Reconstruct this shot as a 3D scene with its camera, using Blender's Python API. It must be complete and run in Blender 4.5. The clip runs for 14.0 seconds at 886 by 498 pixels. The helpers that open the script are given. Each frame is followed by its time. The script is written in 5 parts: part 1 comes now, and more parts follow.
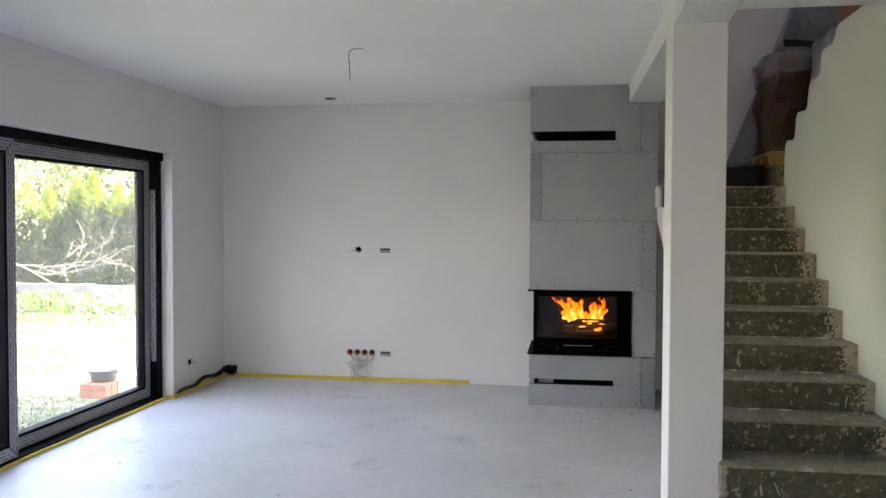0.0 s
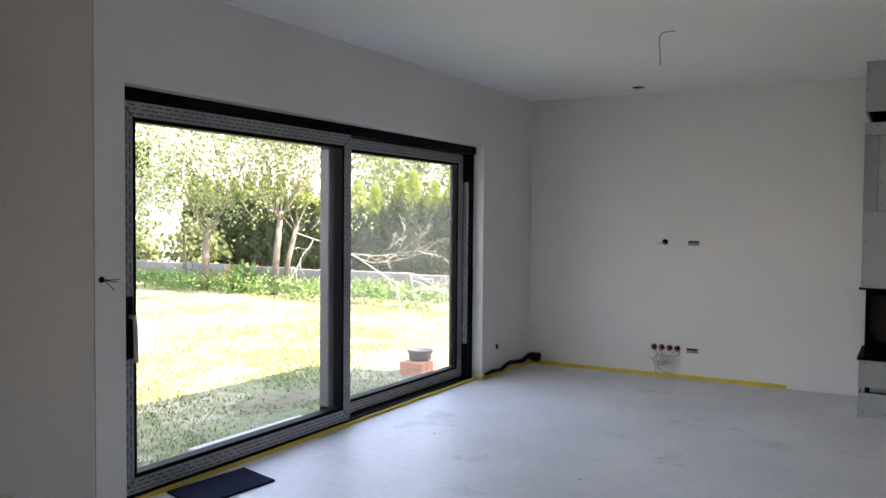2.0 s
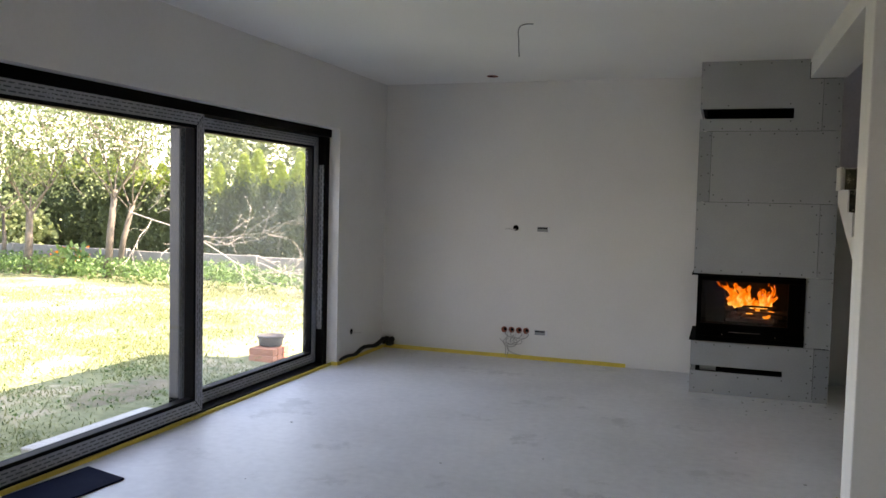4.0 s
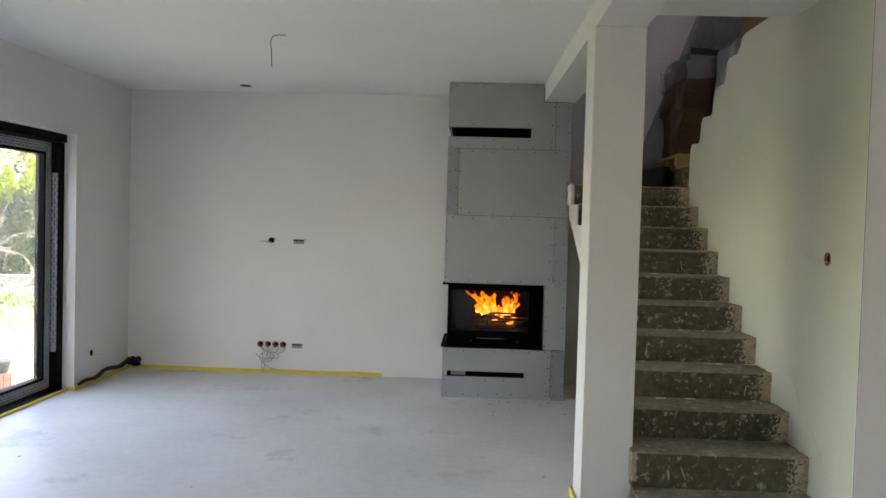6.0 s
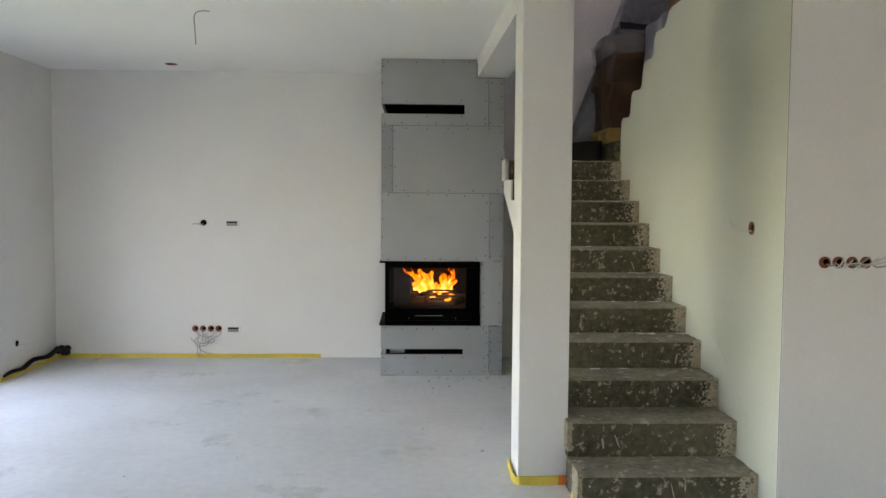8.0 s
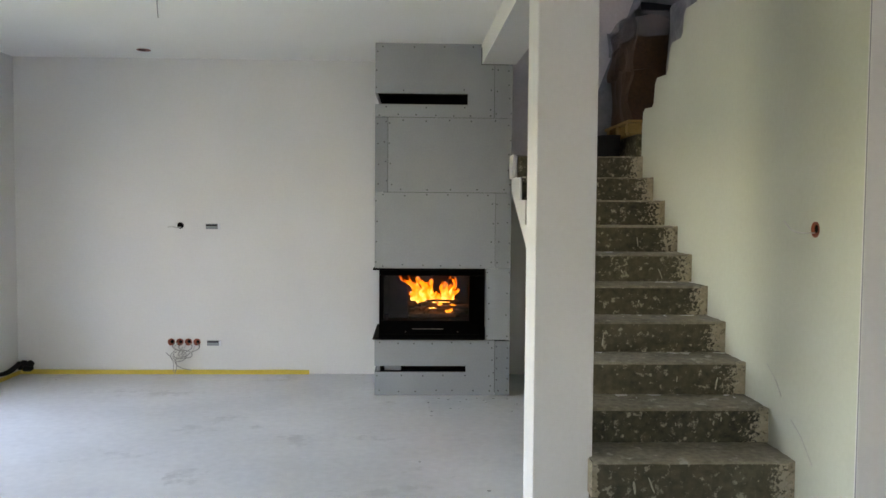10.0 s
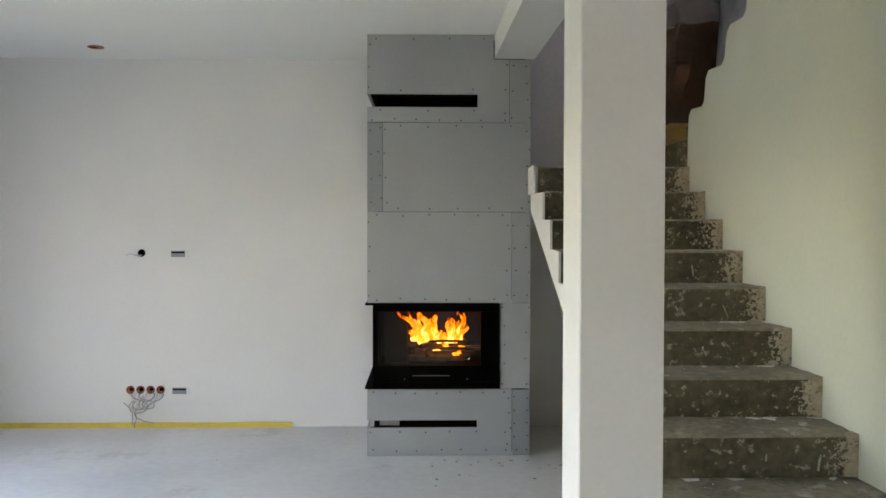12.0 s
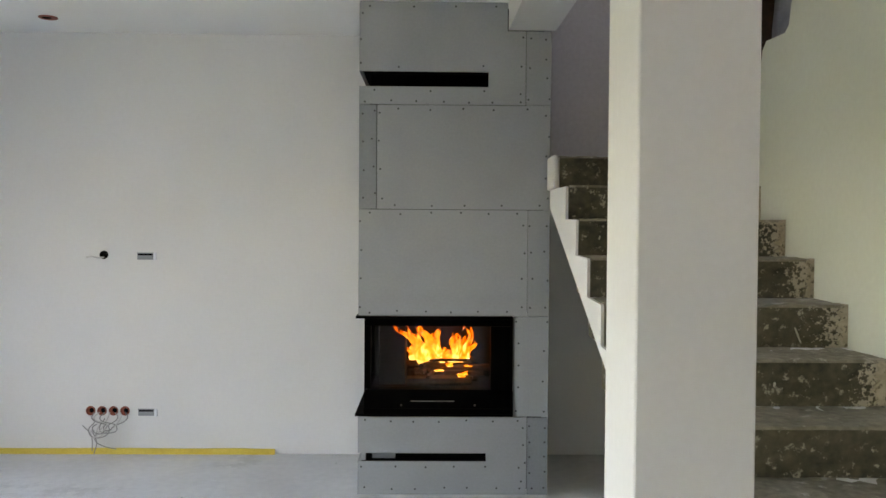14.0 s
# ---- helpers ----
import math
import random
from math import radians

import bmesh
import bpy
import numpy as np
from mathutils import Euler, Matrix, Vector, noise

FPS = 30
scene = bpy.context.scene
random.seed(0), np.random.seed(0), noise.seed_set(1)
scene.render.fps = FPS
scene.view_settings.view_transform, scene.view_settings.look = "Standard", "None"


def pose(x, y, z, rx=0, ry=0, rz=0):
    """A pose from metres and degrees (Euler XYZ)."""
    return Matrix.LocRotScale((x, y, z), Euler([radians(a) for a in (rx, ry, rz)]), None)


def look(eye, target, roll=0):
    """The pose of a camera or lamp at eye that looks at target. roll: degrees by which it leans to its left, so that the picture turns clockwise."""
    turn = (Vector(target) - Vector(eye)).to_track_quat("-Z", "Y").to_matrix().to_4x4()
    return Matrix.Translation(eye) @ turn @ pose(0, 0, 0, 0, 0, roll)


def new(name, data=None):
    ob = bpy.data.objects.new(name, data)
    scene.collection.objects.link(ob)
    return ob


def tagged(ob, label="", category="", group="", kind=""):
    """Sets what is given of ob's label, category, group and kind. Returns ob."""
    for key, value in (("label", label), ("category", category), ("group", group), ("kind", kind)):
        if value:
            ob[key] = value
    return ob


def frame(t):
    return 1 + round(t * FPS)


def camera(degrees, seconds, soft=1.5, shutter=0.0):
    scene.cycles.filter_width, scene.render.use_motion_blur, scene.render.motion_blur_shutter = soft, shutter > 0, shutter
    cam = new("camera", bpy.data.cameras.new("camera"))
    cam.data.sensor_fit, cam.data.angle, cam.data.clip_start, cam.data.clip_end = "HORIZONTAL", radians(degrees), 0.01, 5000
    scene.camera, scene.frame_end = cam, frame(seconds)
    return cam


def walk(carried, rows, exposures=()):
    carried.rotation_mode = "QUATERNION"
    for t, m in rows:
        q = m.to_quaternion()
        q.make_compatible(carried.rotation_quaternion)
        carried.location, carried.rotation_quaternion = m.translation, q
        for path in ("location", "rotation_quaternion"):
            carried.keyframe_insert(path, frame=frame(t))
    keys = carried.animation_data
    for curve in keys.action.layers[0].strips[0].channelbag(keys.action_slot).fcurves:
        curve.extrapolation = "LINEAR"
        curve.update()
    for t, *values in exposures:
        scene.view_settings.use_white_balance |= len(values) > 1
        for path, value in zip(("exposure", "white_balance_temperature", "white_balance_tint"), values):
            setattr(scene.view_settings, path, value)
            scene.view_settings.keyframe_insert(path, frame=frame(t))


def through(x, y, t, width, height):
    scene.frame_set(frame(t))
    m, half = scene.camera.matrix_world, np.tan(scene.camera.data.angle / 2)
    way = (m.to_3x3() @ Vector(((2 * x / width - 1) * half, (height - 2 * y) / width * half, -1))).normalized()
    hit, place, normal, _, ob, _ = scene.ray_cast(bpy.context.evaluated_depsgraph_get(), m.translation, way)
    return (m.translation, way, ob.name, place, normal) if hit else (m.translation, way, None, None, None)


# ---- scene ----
cam = camera(56.7, 14.0)
PATH = [
    (0, (0.343, 0.148, 1.521), (0.034, 2.123, 1.457), 0.2),
    (0.5, (0.342, 0.156, 1.546), (-0.167, 2.089, 1.478), 0.3),
    (1, (0.367, 0.163, 1.504), (-0.383, 2.016, 1.45), 0.8),
    (1.5, (0.353, 0.147, 1.46), (-0.559, 1.926, 1.403), 0.7),
    (2, (0.327, 0.131, 1.455), (-0.665, 1.866, 1.382), 0.5),
    (4.5, (0.197, 0.108, 1.494), (-0.295, 2.043, 1.385), 1.5),
    (5, (0.194, 0.115, 1.501), (-0.145, 2.083, 1.405), 1.5),
    (5.5, (0.21, 0.096, 1.486), (0.014, 2.085, 1.399), 1.8),
    (6, (0.241, 0.103, 1.486), (0.166, 2.1, 1.418), 1.6),
    (6.5, (0.262, 0.099, 1.492), (0.282, 2.098, 1.417), 1.1),
    (7, (0.274, 0.093, 1.493), (0.337, 2.09, 1.402), 1.3),
    (7.5, (0.285, 0.092, 1.489), (0.347, 2.089, 1.397), 0.9),
    (8, (0.282, 0.124, 1.48), (0.351, 2.119, 1.362), 0.4),
    (10.5, (0.348, 1.088, 1.434), (0.408, 3.085, 1.341), 0.5),
    (11, (0.39, 1.361, 1.436), (0.397, 3.36, 1.354), 1.1),
    (11.5, (0.39, 1.59, 1.423), (0.396, 3.589, 1.352), 0.9),
    (12, (0.347, 1.842, 1.419), (0.397, 3.841, 1.376), 0.1),
    (12.5, (0.381, 2.089, 1.417), (0.442, 4.087, 1.367), 0.5),
    (13, (0.404, 2.331, 1.435), (0.439, 4.331, 1.415), 0.9),
    (13.5, (0.424, 2.49, 1.424), (0.452, 4.49, 1.408), 1.1),
    (14, (0.39, 2.594, 1.433), (0.419, 4.593, 1.386), 0.4),
]
EXPOSURES = [(0.0, 4.35, 8250, 29), (0.5, 4.50, 8250, 29), (1.0, 4.27, 8250, 29), (1.5, 4.03, 8250, 29), (2.0, 3.68, 8250, 29), (3.2, 3.54, 8450, 29), (4.5, 3.43, 8650, 29), (5.0, 3.67, 8650, 25), (5.5, 3.93, 8650, 25), (6.0, 4.15, 8650, 25), (6.5, 4.18, 8650, 25), (7.0, 4.37, 8650, 25), (7.5, 4.49, 8650, 25), (8.0, 4.51, 8650, 25), (9.2, 4.47, 8650, 25), (10.5, 4.47, 8450, 25), (11.5, 4.59, 8450, 25), (12.5, 4.54, 8450, 25), (14.0, 4.51, 8450, 25)]
walk(cam, [(t, look(eye, target, roll)) for t, eye, target, roll in PATH], EXPOSURES)

# ---- world, sun, exposure ----
world = bpy.data.worlds.new("sky")
scene.world = world
world.use_nodes = True
wn, wl = world.node_tree.nodes, world.node_tree.links
sky = wn.new("ShaderNodeTexSky")
sky.sky_type, sky.sun_disc = "NISHITA", False
SUN_TO = Vector((0.62, 0.16, 0.90)).normalized()
sky.sun_elevation = math.asin(SUN_TO.z)
sky.sun_rotation = math.atan2(SUN_TO.x, SUN_TO.y)
wn["Background"].inputs["Strength"].default_value = 0.15
wl.new(sky.outputs[0], wn["Background"].inputs["Color"])
sun = new("sun", bpy.data.lights.new("sun", "SUN"))
sun.data.energy, sun.data.angle, sun.data.color = 3.2, radians(0.5), (1.0, 0.95, 0.87)
sun.matrix_world = look(SUN_TO * 40, (0, 0, 0))


# ---- materials ----
def rgb(c):
    return (*c, 1.0)


def surface(name, a, b, rough=0.6, scale=2.0, fine=60.0, bump=0.1, metal=0.0, mix=0.5, spot=None, spot_scale=6.0, spot_at=0.62, bump_dist=0.004, piece=0.0):
    """A two-scale noise material: colours a and b, optional stains, fine relief."""
    m = bpy.data.materials.new(name)
    m.use_nodes = True
    n, l = m.node_tree.nodes, m.node_tree.links
    p = n["Principled BSDF"]
    co = n.new("ShaderNodeTexCoord")
    big = n.new("ShaderNodeTexNoise")
    big.inputs["Scale"].default_value, big.inputs["Detail"].default_value = scale, 6
    small = n.new("ShaderNodeTexNoise")
    small.inputs["Scale"].default_value, small.inputs["Detail"].default_value = fine, 4
    l.new(co.outputs["Object"], big.inputs["Vector"])
    l.new(co.outputs["Object"], small.inputs["Vector"])
    add = n.new("ShaderNodeMath")
    add.operation = "MULTIPLY_ADD"
    add.inputs[1].default_value = 1 - mix
    l.new(big.outputs["Fac"], add.inputs[0])
    sc = n.new("ShaderNodeMath")
    sc.operation = "MULTIPLY"
    sc.inputs[1].default_value = mix
    l.new(small.outputs["Fac"], sc.inputs[0])
    l.new(sc.outputs[0], add.inputs[2])
    r = n.new("ShaderNodeValToRGB")
    r.color_ramp.elements[0].position, r.color_ramp.elements[1].position = 0.35, 0.65
    r.color_ramp.elements[0].color, r.color_ramp.elements[1].color = rgb(a), rgb(b)
    l.new(add.outputs[0], r.inputs["Fac"])
    out = r.outputs["Color"]
    if spot:
        sp = n.new("ShaderNodeTexNoise")
        sp.inputs["Scale"].default_value, sp.inputs["Detail"].default_value, sp.inputs["Roughness"].default_value = spot_scale, 8, 0.7
        l.new(co.outputs["Object"], sp.inputs["Vector"])
        sr = n.new("ShaderNodeValToRGB")
        sr.color_ramp.elements[0].position, sr.color_ramp.elements[1].position = spot_at, spot_at + 0.06
        l.new(sp.outputs["Fac"], sr.inputs["Fac"])
        mx = n.new("ShaderNodeMix")
        mx.data_type = "RGBA"
        l.new(sr.outputs["Color"], mx.inputs["Factor"])
        l.new(out, mx.inputs[6])
        mx.inputs[7].default_value = rgb(spot)
        out = mx.outputs[2]
    if piece:
        oi = n.new("ShaderNodeObjectInfo")
        mr = n.new("ShaderNodeMapRange")
        mr.inputs["To Min"].default_value, mr.inputs["To Max"].default_value = 1 - piece, 1 + piece
        l.new(oi.outputs["Random"], mr.inputs["Value"])
        hs = n.new("ShaderNodeHueSaturation")
        l.new(mr.outputs[0], hs.inputs["Value"])
        l.new(out, hs.inputs["Color"])
        out = hs.outputs["Color"]
    l.new(out, p.inputs["Base Color"])
    p.inputs["Roughness"].default_value, p.inputs["Metallic"].default_value = rough, metal
    if bump:
        bp = n.new("ShaderNodeBump")
        bp.inputs["Strength"].default_value, bp.inputs["Distance"].default_value = bump, bump_dist
        l.new(add.outputs[0], bp.inputs["Height"])
        l.new(bp.outputs[0], p.inputs["Normal"])
    return m


def leafy(name, a, b, through=0.5):
    """Thin leaf material, varied leaf by leaf."""
    m = bpy.data.materials.new(name)
    m.use_nodes = True
    n, l = m.node_tree.nodes, m.node_tree.links
    p = n["Principled BSDF"]
    g = n.new("ShaderNodeNewGeometry")
    r = n.new("ShaderNodeValToRGB")
    r.color_ramp.elements[0].color, r.color_ramp.elements[1].color = rgb(a), rgb(b)
    l.new(g.outputs["Random Per Island"], r.inputs["Fac"])
    l.new(r.outputs["Color"], p.inputs["Base Color"])
    p.inputs["Roughness"].default_value = 0.55
    tr = n.new("ShaderNodeBsdfTranslucent")
    l.new(r.outputs["Color"], tr.inputs["Color"])
    mx = n.new("ShaderNodeMixShader")
    mx.inputs[0].default_value = through
    l.new(p.outputs[0], mx.inputs[1])
    l.new(tr.outputs[0], mx.inputs[2])
    l.new(mx.outputs[0], n["Material Output"].inputs["Surface"])
    return m


def glass_material(name, tint=(0.96, 0.98, 0.97), face=0.03):
    """Thin clear pane: straight through, with a Fresnel-weighted mirror on top."""
    m = bpy.data.materials.new(name)
    m.use_nodes = True
    n, l = m.node_tree.nodes, m.node_tree.links
    n.remove(n["Principled BSDF"])
    t = n.new("ShaderNodeBsdfTransparent")
    t.inputs[0].default_value = rgb(tint)
    g = n.new("ShaderNodeBsdfGlossy")
    g.inputs["Roughness"].default_value = 0.01
    lw = n.new("ShaderNodeLayerWeight")
    lw.inputs["Blend"].default_value = 0.5
    pw = n.new("ShaderNodeMath")
    pw.operation = "POWER"
    pw.inputs[1].default_value = 5.0
    l.new(lw.outputs["Facing"], pw.inputs[0])
    f = n.new("ShaderNodeMath")
    f.operation = "MULTIPLY_ADD"
    f.inputs[1].default_value, f.inputs[2].default_value = 0.9, face
    l.new(pw.outputs[0], f.inputs[0])
    mx = n.new("ShaderNodeMixShader")
    l.new(f.outputs[0], mx.inputs[0])
    l.new(t.outputs[0], mx.inputs[1])
    l.new(g.outputs[0], mx.inputs[2])
    l.new(mx.outputs[0], n["Material Output"].inputs["Surface"])
    return m


def film_material(name):
    """Pale protective film with rows of short dark printed bars."""
    m = surface(name, (0.23, 0.245, 0.27), (0.32, 0.335, 0.365), rough=0.35, scale=9, fine=80, bump=0.05)
    n, l = m.node_tree.nodes, m.node_tree.links
    p = n["Principled BSDF"]
    src = p.inputs["Base Color"].links[0].from_socket
    uv = n.new("ShaderNodeUVMap")
    br = n.new("ShaderNodeTexBrick")
    br.offset, br.squash = 0.5, 1.0
    for k, v in (("Scale", 1.0), ("Mortar Size", 0.0078), ("Mortar Smooth", 0.15), ("Brick Width", 0.060), ("Row Height", 0.0218)):
        br.inputs[k].default_value = v
    br.inputs["Color1"].default_value = br.inputs["Color2"].default_value = (1, 1, 1, 1)
    br.inputs["Mortar"].default_value = (0, 0, 0, 1)
    l.new(uv.outputs[0], br.inputs["Vector"])
    ns = n.new("ShaderNodeTexNoise")
    ns.inputs["Scale"].default_value = 38
    l.new(uv.outputs[0], ns.inputs["Vector"])
    gt = n.new("ShaderNodeMath")
    gt.operation = "GREATER_THAN"
    gt.inputs[1].default_value = 0.40
    l.new(ns.outputs["Fac"], gt.inputs[0])
    mu = n.new("ShaderNodeMath")
    mu.operation = "MULTIPLY"
    l.new(br.outputs["Color"], mu.inputs[0])
    l.new(gt.outputs[0], mu.inputs[1])
    mx = n.new("ShaderNodeMix")
    mx.data_type = "RGBA"
    l.new(mu.outputs[0], mx.inputs["Factor"])
    l.new(src, mx.inputs[6])
    mx.inputs[7].default_value = rgb((0.05, 0.055, 0.065))
    l.new(mx.outputs[2], p.inputs["Base Color"])
    return m


def flame_material(name):
    """Fire: pale yellow low in the flame, orange to red towards the tips, torn into gaps."""
    m = bpy.data.materials.new(name)
    m.use_nodes = True
    n, l = m.node_tree.nodes, m.node_tree.links
    n.remove(n["Principled BSDF"])
    co = n.new("ShaderNodeTexCoord")
    sep = n.new("ShaderNodeSeparateXYZ")
    l.new(co.outputs["Generated"], sep.inputs[0])
    mp = n.new("ShaderNodeMapping")
    mp.inputs["Scale"].default_value = (1.0, 1.0, 0.45)
    l.new(co.outputs["Object"], mp.inputs["Vector"])
    ns = n.new("ShaderNodeTexNoise")
    ns.inputs["Scale"].default_value, ns.inputs["Detail"].default_value, ns.inputs["Distortion"].default_value = 26, 5, 1.2
    l.new(mp.outputs[0], ns.inputs["Vector"])
    ad = n.new("ShaderNodeMath")
    ad.operation = "MULTIPLY_ADD"
    ad.inputs[1].default_value = 1.45
    l.new(ns.outputs["Fac"], ad.inputs[0])
    zz = n.new("ShaderNodeMath")
    zz.operation = "MULTIPLY_ADD"
    zz.inputs[1].default_value, zz.inputs[2].default_value = 0.46, -0.44
    l.new(sep.outputs["Z"], zz.inputs[0])
    l.new(zz.outputs[0], ad.inputs[2])
    r = n.new("ShaderNodeValToRGB")
    e = r.color_ramp.elements
    e[0].position, e[0].color = 0.20, (1.0, 0.66, 0.18, 1)
    e[1].position, e[1].color = 0.80, (0.45, 0.03, 0.0, 1)
    mid = e.new(0.36)
    mid.color = (1.0, 0.36, 0.03, 1)
    mid2 = e.new(0.55)
    mid2.color = (0.9, 0.16, 0.008, 1)
    l.new(ad.outputs[0], r.inputs["Fac"])
    em = n.new("ShaderNodeEmission")
    em.inputs["Strength"].default_value = 0.15
    l.new(r.outputs["Color"], em.inputs["Color"])
    tr = n.new("ShaderNodeBsdfTransparent")
    r2 = n.new("ShaderNodeValToRGB")
    r2.color_ramp.elements[0].position, r2.color_ramp.elements[0].color = 0.52, (1, 1, 1, 1)
    r2.color_ramp.elements[1].position, r2.color_ramp.elements[1].color = 0.70, (0, 0, 0, 1)
    l.new(ad.outputs[0], r2.inputs["Fac"])
    mx = n.new("ShaderNodeMixShader")
    l.new(r2.outputs["Color"], mx.inputs[0])
    l.new(tr.outputs[0], mx.inputs[1])
    l.new(em.outputs[0], mx.inputs[2])
    l.new(mx.outputs[0], n["Material Output"].inputs["Surface"])
    return m


PLASTER = surface("plaster", (0.66, 0.655, 0.64), (0.71, 0.705, 0.69), rough=0.85, scale=1.2, fine=45, bump=0.12, mix=0.3)
# plaster darkened and greened to carry the light on the stair wall
DIM_PLASTER = surface("dim_green_plaster", (0.505, 0.53, 0.445), (0.565, 0.59, 0.505), rough=0.88, scale=1.1, fine=40, bump=0.14, mix=0.3)
CEIL = surface("ceiling_paint", (0.80, 0.80, 0.78), (0.84, 0.84, 0.82), rough=0.9, scale=0.9, fine=40, bump=0.08, mix=0.3)
SCREED = surface("screed", (0.60, 0.60, 0.595), (0.75, 0.75, 0.745), rough=0.46, scale=1.1, fine=18, bump=0.15, mix=0.35, spot=(0.55, 0.55, 0.54), spot_scale=1.6, spot_at=0.58)
BOARD = surface("silicate_board", (0.29, 0.305, 0.31), (0.335, 0.35, 0.355), rough=0.8, scale=2.5, fine=70, bump=0.06, mix=0.35, piece=0.05)
BOARD_DARK = surface("silicate_board_dark", (0.22, 0.24, 0.25), (0.26, 0.28, 0.29), rough=0.8, scale=2.5, fine=70, bump=0.06)
SCREW = surface("screw_head", (0.05, 0.05, 0.05), (0.09, 0.09, 0.09), rough=0.5, metal=0.6, bump=0)
BLACK = surface("black_steel", (0.0006, 0.0006, 0.0006), (0.001, 0.001, 0.001), rough=0.5, scale=5, fine=90, bump=0.02)
BLACK.node_tree.nodes["Principled BSDF"].inputs["Specular IOR Level"].default_value = 0.015
# near-black that stands in for shade inside recesses
SHADE_BLACK = surface("shade_black", (0.0012, 0.0012, 0.0012), (0.0025, 0.0025, 0.0025), rough=0.9, bump=0)
SHADE_BLACK.node_tree.nodes["Principled BSDF"].inputs["Specular IOR Level"].default_value = 0.05
STEEL = surface("brushed_steel", (0.14, 0.14, 0.14), (0.22, 0.22, 0.22), rough=0.35, metal=1.0, bump=0.02)
FIREBRICK = surface("fire_lining", (0.006, 0.005, 0.0045), (0.015, 0.0125, 0.011), rough=0.9, scale=6, fine=50, bump=0.3)
CHAR = surface("burning_wood", (0.025, 0.018, 0.013), (0.13, 0.07, 0.035), rough=0.9, scale=10, fine=60, bump=0.4)
FLAME = flame_material("flame")
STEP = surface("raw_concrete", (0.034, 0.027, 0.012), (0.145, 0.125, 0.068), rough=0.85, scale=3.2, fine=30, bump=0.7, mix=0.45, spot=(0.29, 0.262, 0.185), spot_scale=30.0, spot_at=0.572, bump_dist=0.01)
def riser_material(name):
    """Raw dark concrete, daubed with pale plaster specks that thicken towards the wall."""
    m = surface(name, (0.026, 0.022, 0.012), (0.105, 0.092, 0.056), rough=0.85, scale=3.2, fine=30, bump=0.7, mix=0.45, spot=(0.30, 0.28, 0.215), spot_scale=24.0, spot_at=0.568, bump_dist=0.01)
    n, l = m.node_tree.nodes, m.node_tree.links
    p = n["Principled BSDF"]
    src = p.inputs["Base Color"].links[0].from_socket
    co = n.new("ShaderNodeTexCoord")
    sep = n.new("ShaderNodeSeparateXYZ")
    l.new(co.outputs["Object"], sep.inputs[0])
    mr = n.new("ShaderNodeMapRange")
    for k, v in (("From Min", 1.76), ("From Max", 1.95), ("To Min", 0.0), ("To Max", 0.34)):
        mr.inputs[k].default_value = v
    l.new(sep.outputs["X"], mr.inputs["Value"])
    ns = n.new("ShaderNodeTexNoise")
    ns.inputs["Scale"].default_value, ns.inputs["Detail"].default_value, ns.inputs["Roughness"].default_value = 58, 5, 0.65
    l.new(co.outputs["Object"], ns.inputs["Vector"])
    ad = n.new("ShaderNodeMath")
    l.new(mr.outputs[0], ad.inputs[0])
    l.new(ns.outputs["Fac"], ad.inputs[1])
    r = n.new("ShaderNodeValToRGB")
    r.color_ramp.elements[0].position, r.color_ramp.elements[1].position = 0.70, 0.745
    l.new(ad.outputs[0], r.inputs["Fac"])
    mx = n.new("ShaderNodeMix")
    mx.data_type = "RGBA"
    l.new(r.outputs["Color"], mx.inputs["Factor"])
    l.new(src, mx.inputs[6])
    mx.inputs[7].default_value = rgb((0.36, 0.32, 0.245))
    l.new(mx.outputs[2], p.inputs["Base Color"])
    return m


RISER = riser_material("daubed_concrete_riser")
# treads and nose row, paler than the risers
STEP_TOP = surface("pale_concrete_tread", (0.13, 0.115, 0.078), (0.28, 0.255, 0.19), rough=0.85, scale=5.5, fine=34, bump=0.6, mix=0.5, spot=(0.38, 0.36, 0.30), spot_scale=12.0, spot_at=0.57, bump_dist=0.01)
DAUB = surface("plaster_smear", (0.25, 0.215, 0.15), (0.40, 0.35, 0.26), rough=0.9, scale=10, fine=50, bump=0.5, spot=(0.12, 0.105, 0.065), spot_scale=46, spot_at=0.55)
SPLASH = surface("dried_plaster", (0.26, 0.25, 0.19), (0.44, 0.42, 0.34), rough=0.9, scale=14, fine=80, bump=0.2)
YELLOW = surface("yellow_foam", (0.60, 0.44, 0.06), (0.72, 0.55, 0.10), rough=0.7, scale=5, fine=60, bump=0.1)
ORANGE = surface("orange_plastic", (0.75, 0.16, 0.03), (0.85, 0.22, 0.04), rough=0.5, bump=0)
BACKBOX = surface("orange_back_box", (0.20, 0.035, 0.014), (0.30, 0.06, 0.02), rough=0.5, bump=0)
FRAME = surface("anthracite_frame", (0.003, 0.0032, 0.004), (0.006, 0.0063, 0.0075), rough=0.5, scale=8, fine=120, bump=0.03)
FRAME.node_tree.nodes["Principled BSDF"].inputs["Specular IOR Level"].default_value = 0.05
ALU = surface("grey_profile", (0.30, 0.31, 0.33), (0.38, 0.39, 0.41), rough=0.45, metal=0.3, bump=0.02)
FILM = film_material("printed_film")
FILM_WHITE = surface("white_film", (0.62, 0.64, 0.67), (0.72, 0.74, 0.77), rough=0.4, scale=9, bump=0.05)
OUTER = surface("outer_profile", (0.10, 0.105, 0.115), (0.14, 0.145, 0.155), rough=0.45, bump=0.02)
GLASS = glass_material("window_glass")


